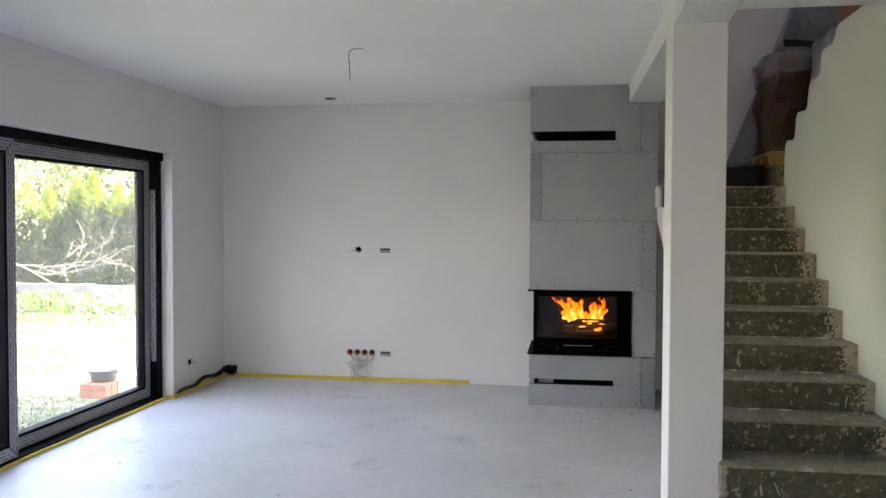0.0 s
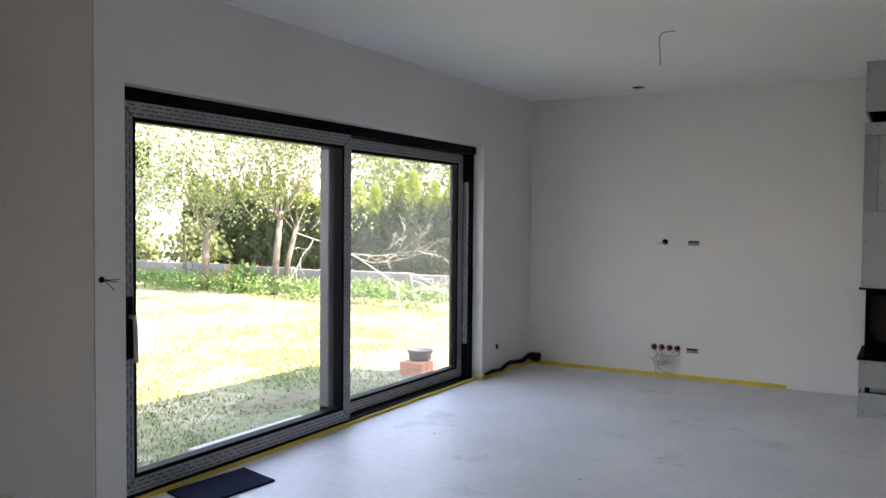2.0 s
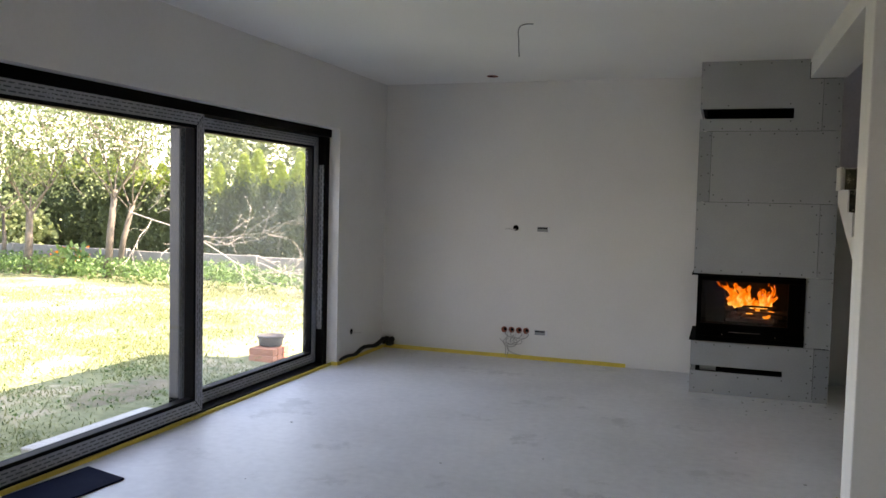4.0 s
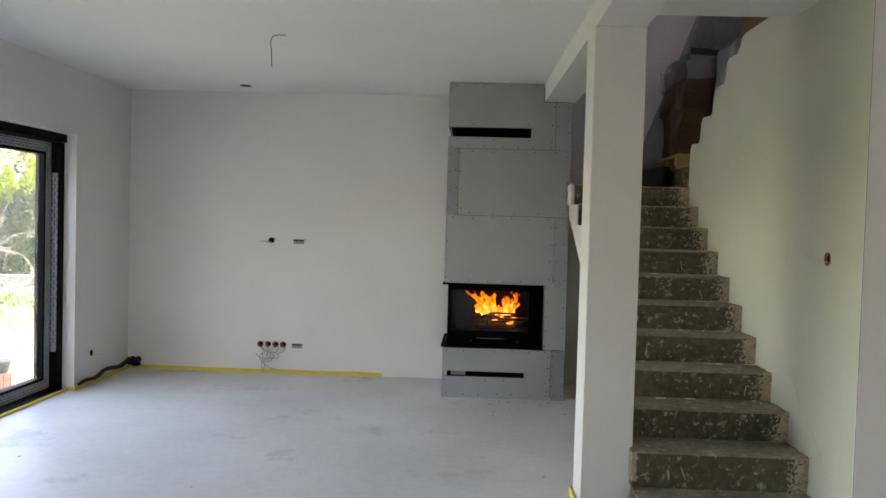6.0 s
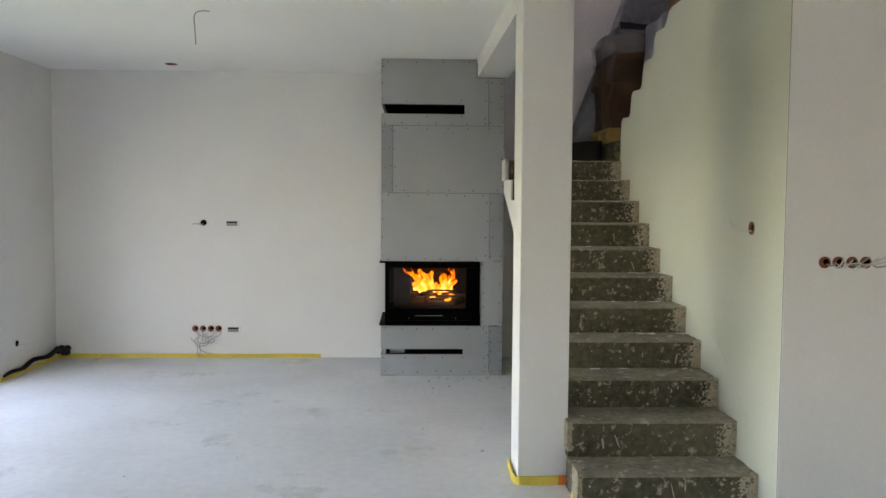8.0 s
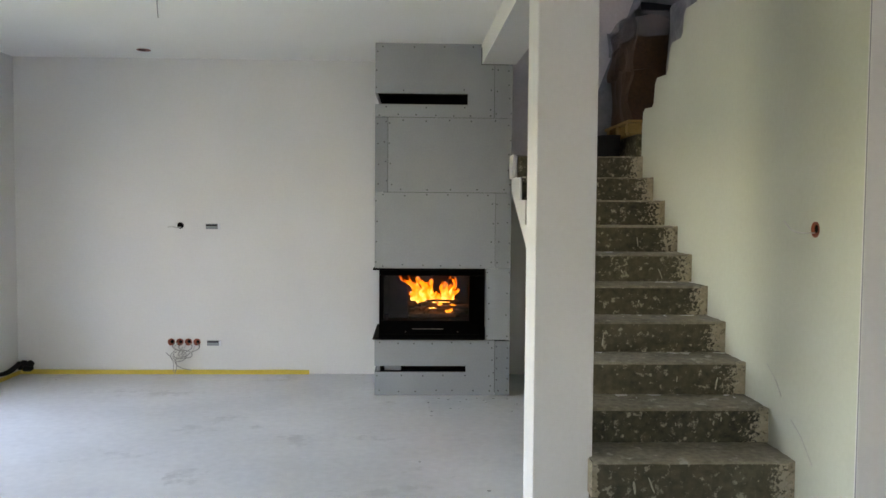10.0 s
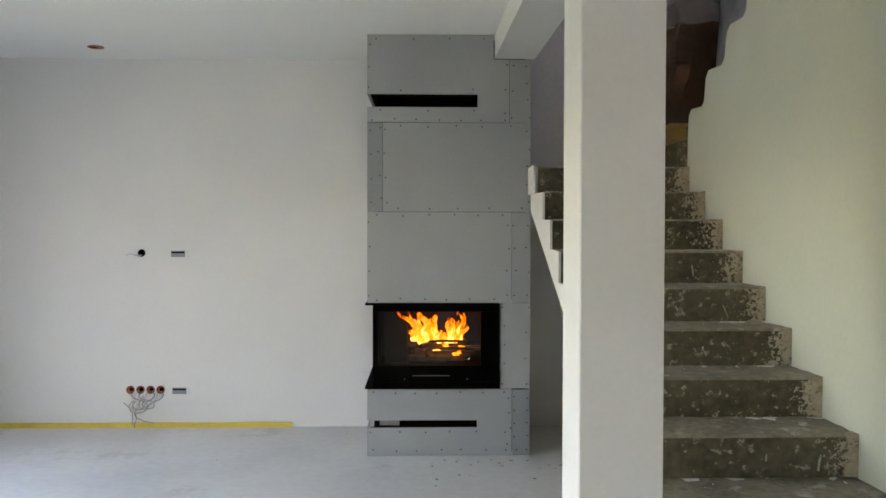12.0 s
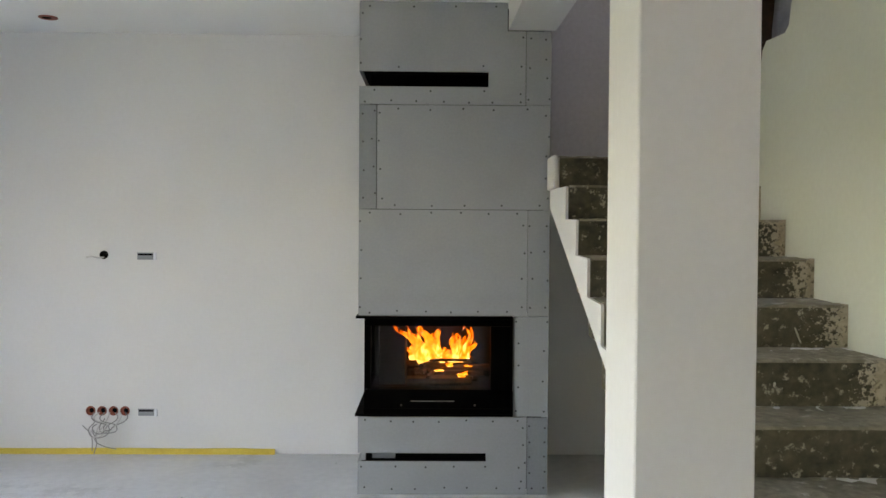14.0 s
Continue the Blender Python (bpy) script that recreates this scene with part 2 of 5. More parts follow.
def dusty(name, amount):
    """The same pane under a thin film of building dust."""
    m = glass_material(name)
    n, l = m.node_tree.nodes, m.node_tree.links
    src = n["Material Output"].inputs["Surface"].links[0].from_socket
    co = n.new("ShaderNodeTexCoord")
    ns = n.new("ShaderNodeTexNoise")
    ns.inputs["Scale"].default_value, ns.inputs["Detail"].default_value = 1.6, 5
    l.new(co.outputs["Object"], ns.inputs["Vector"])
    f = n.new("ShaderNodeMath")
    f.operation = "MULTIPLY"
    f.inputs[1].default_value = amount * 2
    l.new(ns.outputs["Fac"], f.inputs[0])
    tr = n.new("ShaderNodeBsdfTranslucent")
    tr.inputs["Color"].default_value = rgb((0.75, 0.74, 0.70))
    mx = n.new("ShaderNodeMixShader")
    l.new(f.outputs[0], mx.inputs[0])
    l.new(src, mx.inputs[1])
    l.new(tr.outputs[0], mx.inputs[2])
    l.new(mx.outputs[0], n["Material Output"].inputs["Surface"])
    return m


def wrap_material(name):
    """Clear crinkled packing film: mostly see-through, with broken glints."""
    m = surface(name, (0.22, 0.22, 0.225), (0.40, 0.40, 0.41), rough=0.12, scale=9, fine=30, bump=1.0, bump_dist=0.02)
    n, l = m.node_tree.nodes, m.node_tree.links
    t = n.new("ShaderNodeBsdfTransparent")
    mx = n.new("ShaderNodeMixShader")
    mx.inputs[0].default_value = 0.38
    l.new(t.outputs[0], mx.inputs[1])
    l.new(n["Principled BSDF"].outputs[0], mx.inputs[2])
    l.new(mx.outputs[0], n["Material Output"].inputs["Surface"])
    return m


GLASS_DUSTY = dusty("dusty_window_glass", 0.034)
WRAP = wrap_material("packing_film")
FIREGLASS = glass_material("fire_glass", (0.84, 0.82, 0.80), 0.008)
MAT = surface("dark_mat", (0.004, 0.007, 0.020), (0.008, 0.013, 0.032), rough=0.95, scale=8, fine=220, bump=0.4)
MAT.node_tree.nodes["Principled BSDF"].inputs["Specular IOR Level"].default_value = 0.1
CABLE = surface("grey_cable", (0.48, 0.47, 0.45), (0.58, 0.57, 0.55), rough=0.5, bump=0)
CABLE_GREY = surface("mid_grey_cable", (0.22, 0.22, 0.21), (0.32, 0.32, 0.31), rough=0.5, bump=0)
CABLE_DARK = surface("dark_cable", (0.03, 0.03, 0.03), (0.05, 0.05, 0.05), rough=0.5, bump=0)
ROLL = surface("black_membrane", (0.005, 0.005, 0.005), (0.012, 0.012, 0.012), rough=0.6, scale=14, fine=90, bump=0.3)
ROLL.node_tree.nodes["Principled BSDF"].inputs["Specular IOR Level"].default_value = 0.25
CARD = surface("cardboard", (0.034, 0.013, 0.003), (0.070, 0.028, 0.007), rough=0.8, scale=3, fine=50, bump=0.1)
PALLET = surface("pallet_wood", (0.26, 0.165, 0.05), (0.38, 0.25, 0.09), rough=0.8, scale=4, fine=40, bump=0.2)
WOOD = surface("brown_board", (0.11, 0.052, 0.018), (0.17, 0.085, 0.03), rough=0.75, scale=3, fine=40, bump=0.2)
SHEET = surface("grey_sheeting", (0.11, 0.115, 0.13), (0.19, 0.20, 0.22), rough=0.35, scale=4, fine=20, bump=0.4, bump_dist=0.02)
# plaster greyed so that its colour holds the stairwell's shade
GREYWALL = surface("shade_grey_plaster", (0.47, 0.462, 0.455), (0.55, 0.542, 0.535), rough=0.9, scale=1.5, fine=40, bump=0.1)
BARK = surface("bark", (0.07, 0.058, 0.045), (0.17, 0.145, 0.115), rough=0.9, scale=6, fine=40, bump=0.6, bump_dist=0.02)
DRYWOOD = surface("dry_branch", (0.20, 0.185, 0.165), (0.36, 0.335, 0.30), rough=0.85, scale=8, fine=60, bump=0.3)
LEAF = leafy("tree_leaf", (0.050, 0.082, 0.036), (0.22, 0.28, 0.12), 0.4)
THUJA = leafy("thuja_leaf", (0.050, 0.078, 0.042), (0.10, 0.14, 0.065), 0.3)
# brighter leaf colour that puts sunlight on the hedge tops
THUJA_LIT = leafy("thuja_lit", (0.17, 0.26, 0.04), (0.33, 0.41, 0.09), 0.4)
WEED = leafy("weed_leaf", (0.05, 0.12, 0.03), (0.15, 0.25, 0.08), 0.4)
FLOWER = leafy("orange_flower", (0.65, 0.12, 0.01), (0.75, 0.22, 0.02), 0.3)
TUFT = leafy("green_tuft", (0.09, 0.125, 0.04), (0.32, 0.33, 0.17), 0.45)
GRASS = leafy("grass_blade", (0.06, 0.10, 0.025), (0.24, 0.26, 0.10), 0.45)
LAWN = surface("lawn", (0.070, 0.095, 0.035), (0.25, 0.27, 0.14), rough=0.95, scale=1.4, fine=14, bump=0.7, mix=0.5, spot=(0.31, 0.285, 0.19), spot_scale=0.9, spot_at=0.525, bump_dist=0.03)
EARTH = surface("bare_earth", (0.10, 0.095, 0.055), (0.22, 0.19, 0.125), rough=0.95, scale=2.5, fine=26, bump=0.7, mix=0.5, spot=(0.08, 0.11, 0.035), spot_scale=4.5, spot_at=0.50, bump_dist=0.02)
# stained concrete, its base toned down to hold the trees' shade
SHADED_WALL = surface("shaded_concrete", (0.13, 0.13, 0.125), (0.21, 0.21, 0.20), rough=0.9, scale=2.5, fine=30, bump=0.4, spot=(0.08, 0.085, 0.07), spot_scale=4)
CONCRETE = surface("grey_concrete", (0.36, 0.36, 0.34), (0.48, 0.48, 0.46), rough=0.9, scale=2, fine=40, bump=0.3)
BRICK = surface("red_brick", (0.35, 0.125, 0.08), (0.47, 0.20, 0.12), rough=0.9, scale=8, fine=60, bump=0.3, piece=0.12)
RUBBER = surface("black_rubber", (0.02, 0.02, 0.022), (0.045, 0.045, 0.05), rough=0.6, scale=8, fine=60, bump=0.2)
WHITEWALL = surface("white_render", (0.68, 0.67, 0.64), (0.78, 0.77, 0.74), rough=0.9, scale=1, fine=20, bump=0.1)
TILE = surface("roof_tile", (0.10, 0.09, 0.085), (0.17, 0.15, 0.14), rough=0.8, scale=2, fine=20, bump=0.3)


# ---- builders ----
def mesh_of(bm, name, mat, smooth=False):
    me = bpy.data.meshes.new(name)
    bm.normal_update()
    bm.to_mesh(me)
    bm.free()
    me.materials.append(mat)
    if smooth:
        me.polygons.foreach_set("use_smooth", [True] * len(me.polygons))
    return me


def part(name, bm, mat, parent=None, label="", smooth=False):
    ob = new(name, mesh_of(bm, name, mat, smooth))
    if parent is not None:
        ob.parent = parent
    return tagged(ob, label)


def thing(name, label, category, group="", kind="", at=(0, 0, 0)):
    ob = new(name)
    ob.location = at
    return tagged(ob, label, category, group, kind)


def single(name, bm, mat, label, category, group="", kind="", smooth=False):
    return tagged(part(name, bm, mat, None, "", smooth), label, category, group, kind)


def setting(name, bm, mat, label, category="structure"):
    return tagged(part(name, bm, mat), label, category, "", "structure")


def box(x0, x1, y0, y1, z0, z1, bevel=0.0, bm=None):
    """A box between the given planes, its edges eased by bevel."""
    own = bm is None
    b = bmesh.new()
    bmesh.ops.create_cube(b, size=1)
    for v in b.verts:
        v.co = Vector(((x0 + x1) / 2 + v.co.x * (x1 - x0), (y0 + y1) / 2 + v.co.y * (y1 - y0), (z0 + z1) / 2 + v.co.z * (z1 - z0)))
    if bevel:
        bmesh.ops.bevel(b, geom=list(b.edges), offset=bevel, segments=1, affect="EDGES")
    if own:
        return b
    return join(bm, b)


def join(bm, b):
    """Adds the bmesh b to bm."""
    me = bpy.data.meshes.new("tmp")
    b.to_mesh(me)
    b.free()
    bm.from_mesh(me)
    bpy.data.meshes.remove(me)
    return bm


def prism(pts, axis, a0, a1, bevel=0.0):
    """A closed outline (two coordinates a point) pushed along axis from a0 to a1."""
    b = bmesh.new()

    def at(p, a):
        return {"x": (a, p[0], p[1]), "y": (p[0], a, p[1]), "z": (p[0], p[1], a)}[axis]
    lo = [b.verts.new(at(p, a0)) for p in pts]
    hi = [b.verts.new(at(p, a1)) for p in pts]
    b.faces.new(lo)
    b.faces.new(hi[::-1])
    for i in range(len(pts)):
        j = (i + 1) % len(pts)
        b.faces.new((lo[j], lo[i], hi[i], hi[j]))
    bmesh.ops.recalc_face_normals(b, faces=b.faces)
    if bevel:
        bmesh.ops.bevel(b, geom=list(b.edges), offset=bevel, segments=1, affect="EDGES")
    return b


def tube(pts, radii, sides=6, bm=None):
    """A tapered tube along points."""
    b = bm or bmesh.new()
    pts = [Vector(p) for p in pts]
    if not hasattr(radii, "__len__"):
        radii = [radii] * len(pts)
    rings = []
    for i, p in enumerate(pts):
        d = (pts[min(i + 1, len(pts) - 1)] - pts[max(i - 1, 0)]).normalized()
        q = d.to_track_quat("Z", "Y")
        rings.append([b.verts.new(p + q @ Vector((math.cos(2 * math.pi * k / sides), math.sin(2 * math.pi * k / sides), 0)) * radii[i]) for k in range(sides)])
    for r0, r1 in zip(rings, rings[1:]):
        for k in range(sides):
            b.faces.new((r0[k], r0[(k + 1) % sides], r1[(k + 1) % sides], r1[k]))
    b.faces.new(rings[0][::-1])
    b.faces.new(rings[-1])
    return b


def lathe(profile, sides=24, at=(0, 0, 0), bm=None):
    """A turned shape about the vertical through at; profile rows of (radius, height)."""
    b = bm or bmesh.new()
    rings = [[b.verts.new((at[0] + r * math.cos(2 * math.pi * k / sides), at[1] + r * math.sin(2 * math.pi * k / sides), at[2] + h)) for k in range(sides)] for r, h in profile]
    for r0, r1 in zip(rings, rings[1:]):
        for k in range(sides):
            b.faces.new((r0[k], r0[(k + 1) % sides], r1[(k + 1) % sides], r1[k]))
    return b


# ---- structure ----
H = 2.65
XL, YB, XS = -3.04, 7.80, 1.95          # left wall, back wall, wall beside the stairs
YC = 3.76                               # front of the wall that encloses the upper flight

floor = setting("floor", box(XL - 0.30, 4.8, 2.9, 8.1, -0.30, 0.0, bm=box(-8.3, 4.8, -4.3, 2.9, -0.30, 0.0)), SCREED, "pale grey bare cement screed floor with faint stains", "floor")

WY0, WY1, WZ1 = 2.865, 6.75, 2.108      # window opening
b = box(XL - 0.32, XL, 2.68, WY0, 0, H)
box(XL - 0.32, XL, WY1, 8.1, 0, H, bm=b)
box(XL - 0.32, XL, WY0, WY1, WZ1 + 0.002, H, bm=b)
setting("wall_west", b, PLASTER, "white plastered wall with a wide opening for the sliding window", "wall")
setting("wall_west_return", box(-8.3, XL - 0.32, 2.68, 3.0, 0, H), PLASTER, "white plastered wall returning beside the window", "wall")
setting("wall_north", box(XL + 0.002, 0.9, YB, 8.1, 0, H), PLASTER, "white plastered wall with open socket boxes", "wall")
setting("wall_stairwell", box(-0.8, 3.4, YB, 8.1, H + 0.3, 5.3, bm=box(0.9, 3.4, YB, 8.1, 1.62, H + 0.3)), GREYWALL, "plaster wall above the landing, greyed for its shade", "wall")
setting("wall_under_stairs", box(0.9, 3.4, YB, 8.1, 0, 1.62), PLASTER, "plastered wall under the flight", "wall")

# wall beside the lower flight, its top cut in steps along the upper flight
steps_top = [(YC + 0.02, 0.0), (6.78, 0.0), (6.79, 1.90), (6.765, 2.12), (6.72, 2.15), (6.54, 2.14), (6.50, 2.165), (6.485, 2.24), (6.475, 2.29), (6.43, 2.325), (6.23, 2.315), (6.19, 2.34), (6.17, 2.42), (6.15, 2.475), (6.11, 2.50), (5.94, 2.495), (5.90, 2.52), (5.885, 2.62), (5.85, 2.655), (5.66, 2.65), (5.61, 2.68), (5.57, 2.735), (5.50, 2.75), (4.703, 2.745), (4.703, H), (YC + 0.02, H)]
setting("wall_stairs", prism(steps_top, "x", XS, XS + 0.13), DIM_PLASTER, "plastered stair wall with a roughly stepped top, its dim greenish light in the colour", "wall")
setting("wall_east_front", box(XS, XS + 0.13, YC, YC + 0.0195, 0, H, bm=box(XS + 0.13, 4.5, YC, YC + 0.2, 0, H)), PLASTER, "white plastered wall with four open socket boxes", "wall")
setting("trim_corner", box(XS - 0.0025, XS - 0.0002, YC + 0.004, YC + 0.008, 0.02, H - 0.01), BOARD_DARK, "thin dark seam of the corner bead", "trim")
setting("trim_west_corner", box(XL - 0.0005, XL + 0.0022, 2.684, 2.688, 0.02, H - 0.01), BOARD_DARK, "thin dark seam of the corner bead", "trim")
SW, SWW = -0.1, 2.5                               # left side of the window behind the walk
b = box(-8.3, SW, -4.3, -4.0, 0, H)
box(SW + SWW, 4.5, -4.3, -4.0, 0, H, bm=b)
box(SW, SW + SWW, -4.3, -4.0, 2.3, H, bm=b)
box(SW, SW + SWW, -4.3, -4.0, 0, 0.6, bm=b)
setting("wall_south", b, PLASTER, "white plastered wall with a wide window opening", "wall")
setting("wall_far_west", box(-8.6, -8.3, -4.3, 3.0, 0, H), PLASTER, "plain white plastered wall", "wall")
setting("wall_far_east", box(4.5, 4.8, -4.3, YC + 0.2, 0, H), PLASTER, "plain white plastered wall", "wall")

XO = 1.095                              # stairwell opening: from the beam to the outer wall
b = box(XL - 0.42, XO, 3.0, YB, H, H + 0.3)
box(XL - 0.42, 0.9, YB, 8.1, H, H + 0.3, bm=b)
box(-8.6, XO, -4.3, 3.0, H, H + 0.3, bm=b)
box(XO, 4.8, -4.3, 4.70, H, H + 0.3, bm=b)
box(3.4, 4.8, 4.70, 8.1, H, H + 0.3, bm=b)
tagged(part("ceiling", b, CEIL), "white painted ceiling with a stairwell opening", "ceiling", "", "structure")

# unseen upper hall round the stairwell; roof opening added to let light in
setting("wall_upper_east", box(3.1, 3.4, 4.702, YB - 0.002, 0, 5.3), GREYWALL, "plaster wall of the stairwell, greyed for its shade", "wall")
setting("wall_upper_side", box(3.1, 3.4, 0.8, 4.70, H + 0.3, 5.3), GREYWALL, "unseen plaster wall upstairs in the same shade grey", "wall")
setting("wall_upper_west", box(-0.8, -0.6, 1.0, YB - 0.002, H + 0.3, 5.3), GREYWALL, "unseen plaster wall upstairs in the same shade grey", "wall")
setting("wall_upper_south", box(-0.6, 3.1, 0.8, 1.0, H + 0.3, 5.3), GREYWALL, "unseen plaster wall upstairs in the same shade grey", "wall")
b = box(-0.8, 3.4, 0.8, 5.5, 5.3, 5.5)
box(-0.8, 3.4, 6.4, 8.1, 5.3, 5.5, bm=b)
box(-0.8, 0.8, 5.5, 6.4, 5.3, 5.5, bm=b)
box(1.6, 3.4, 5.5, 6.4, 5.3, 5.5, bm=b)
tagged(part("ceiling_upper", b, GREYWALL), "unseen upper ceiling with an opening added to light the stairwell", "ceiling", "", "structure")

# beam from the chimney breast over the pillar, and the pillar
lo = [(0.797, 7.0), (1.05, 7.0), (1.084, 4.4), (1.084, -4.0), (0.832, -4.0), (0.832, 4.4)]
b = prism(lo, "z", 2.50, H + 0.01)
setting("beam", b, PLASTER, "white plastered ceiling beam running over the pillar", "beam")
PY0, PY1, PX0, PX1 = 4.33, 4.625, 0.826, 1.087
setting("pillar", box(PX0, PX1, PY0, PY1, 0, 2.502, bevel=0.004), PLASTER, "square white plastered pillar at the foot of the stairs", "pillar")


# ---- staircase ----
XS0 = 1.04
RISE, RUN = 0.162, 0.277
stairs = thing("staircase", "raw grey concrete staircase with plaster splashes, no cladding", "staircase", at=(1.5, 4.0, 0))


def under(ob, parent):
    """Hangs ob, built in world places, under parent without moving it."""
    ob.parent = parent
    ob.matrix_parent_inverse = parent.matrix_world.inverted() if parent.parent is None and parent.type == "MESH" else Matrix.Translation(-parent.location)
    return ob


def soffit(y):
    return max(0.0, 1.03 + 0.435 * (y - 5.8))


def rough_step(x0, x1, y0, y1, z0, z1, seed):
    """A cast step with chipped nose and uneven faces."""
    rnd = random.Random(seed)
    nx, ny, nz = 26, 6, 8
    b = bmesh.new()
    verts = {}
    for i in range(nx + 1):
        x = x0 + (x1 - x0) * i / nx
        chip = 0.006 + (rnd.random() ** 4) * 0.018
        for k in range(nz + 1):
            z = z1 if k == nz else z0 + (z1 - 0.011 - z0) * k / (nz - 1)
            y = y0 + (chip if k == nz else 0) + rnd.uniform(-0.003, 0.003) - 0.012 * (k / nz)
            verts[i, "r", k] = b.verts.new((x, y, z - (rnd.random() ** 3 * 0.008 if k == nz else 0)))
        for j in range(1, ny + 1):
            verts[i, "t", j] = b.verts.new((x, y0 + chip + (y1 - y0) * j / ny, z1 + rnd.uniform(-0.002, 0.003)))
        verts[i, "t", 0] = verts[i, "r", nz]
    for i in range(nx):
        for k in range(nz):
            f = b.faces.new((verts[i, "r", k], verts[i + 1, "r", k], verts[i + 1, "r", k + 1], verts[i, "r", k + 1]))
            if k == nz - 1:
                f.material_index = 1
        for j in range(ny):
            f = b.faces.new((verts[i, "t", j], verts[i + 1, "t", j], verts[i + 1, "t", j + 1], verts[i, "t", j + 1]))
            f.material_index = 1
    for i, flip in ((0, True), (nx, False)):
        ring = [verts[i, "r", k] for k in range(nz + 1)] + [verts[i, "t", j] for j in range(1, ny + 1)]
        low = b.verts.new((x0 if i == 0 else x1, y1 + 0.01, z0))
        b.faces.new((ring + [low])[::-1] if flip else ring + [low])
    return b


for n in range(1, 12):
    y = 3.983 + RUN * (n - 1)
    z = 0.19 + RISE * (n - 1) if n > 1 else 0.165
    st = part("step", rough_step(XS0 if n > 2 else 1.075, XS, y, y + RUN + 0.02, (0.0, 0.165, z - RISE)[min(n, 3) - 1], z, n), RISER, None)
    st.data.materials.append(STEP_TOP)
    under(st, stairs)
    # a few drips of plaster on the riser
    srnd = random.Random(300 + n)
    for _ in range(2 + n % 2):
        w, h = srnd.uniform(0.0015, 0.0045), srnd.choice((0.015, 0.022, 0.035, 0.07)) * srnd.uniform(0.8, 1.2)
        cx, cz = srnd.uniform((XS0 if n > 2 else 1.075) + 0.04, XS - 0.10), srnd.uniform(z - RISE + 0.05, z - 0.05)
        lean = srnd.uniform(-0.45, 0.3)
        ring = []
        for k in range(9):
            a = 2 * math.pi * k / 9
            dz = h * 0.5 * srnd.uniform(0.7, 1.1) * math.sin(a)
            ring.append((cx + w * srnd.uniform(0.6, 1.3) * math.cos(a) + lean * dz, cz + dz))
        under(part("drip", prism(ring, "y", y - 0.0152, y + 0.004), SPLASH, None), stairs)
    # smear of plaster where the step meets the wall
    rnd = random.Random(100 + n)
    wid = rnd.uniform(0.028, 0.048)
    edge = []
    for k in range(43):
        wob = noise.noise(Vector((n * 3.7, k * 0.16, 0))) * 0.030 + noise.noise(Vector((n * 5.1, k * 0.7, 4))) * 0.007 + rnd.uniform(-0.002, 0.002)
        edge.append((XS - max(0.012, wid + wob), z - RISE + 0.008 + (RISE - 0.012) * k / 42))
    pts = [(XS - 0.002, z - RISE + 0.004)] + edge + [(XS - 0.002, z + 0.002)]
    under(part("plaster_smear", prism(pts, "y", y - 0.0155, y + 0.03), DAUB, None, "pale plaster smeared on the riser"), stairs)

# ragged plaster left on the outer corners of the lowest steps
for n in (1, 2):
    y, z = 3.983 + RUN * (n - 1), 0.19 + RISE * (n - 1)
    rnd = random.Random(500 + n)
    left = 1.075
    edge = [(left + 0.012 + 0.022 * abs(noise.noise(Vector((n * 2.3, k * 0.35, 9)))) + rnd.uniform(0, 0.005), z - RISE + 0.01 + (RISE - 0.02) * k / 20) for k in range(21)]
    under(part("plaster_smear", prism([(left - 0.006, z - RISE + 0.01)] + edge + [(left - 0.006, z - 0.008)], "y", y - 0.0165, y + 0.12), DAUB, None, "pale plaster smeared on the corner"), stairs)

# body under the steps, plastered side and soffit
top = []
for n in range(1, 12):
    y = 3.983 + RUN * (n - 1)
    z = 0.19 + RISE * (n - 1)
    top += [(y + 0.012, z - RISE if n > 1 else 0.0), (y + 0.012, z - 0.006)]
outline = [(4.56, 0.0), (5.5, soffit(5.5)), (7.05, soffit(7.05)), (7.05, 1.80)] + top[:3:-1]
under(part("stringer", prism(outline, "x", XS0 - 0.012, XS - 0.004), PLASTER, None, "white plastered side and soffit of the flight"), stairs)
under(part("plaster_lump", box(XS0 - 0.034, XS0 - 0.0125, 6.75, 6.97, 1.645, 1.815, bevel=0.004), PLASTER, None, "lump of white plaster at the flight's edge"), stairs)
# landing and the upper flight that turns back
under(part("upper_step", box(1.912, 3.1, 6.785, YB, 1.60, 1.975, bevel=0.006), STEP, None), stairs)
under(part("landing", box(XS0, 1.91, 7.03, YB, 1.60, 1.812), STEP, None), stairs)
for i, (y0, y1, z) in enumerate([(6.47, 6.784, 2.135), (6.16, 6.49, 2.31), (5.87, 6.18, 2.488), (5.60, 5.89, 2.645), (5.3, 5.62, 2.80), (5.0, 5.32, 2.95)]):
    under(part("upper_step", box(XS + 0.132, 3.1, y0, y1, z - 0.3, z, bevel=0.006), STEP, None), stairs)


# ---- sliding window ----
def rail(x0, x1, y0, y1, z0, z1, bevel=0.003):
    return box(x0, x1, y0, y1, z0, z1, bevel)


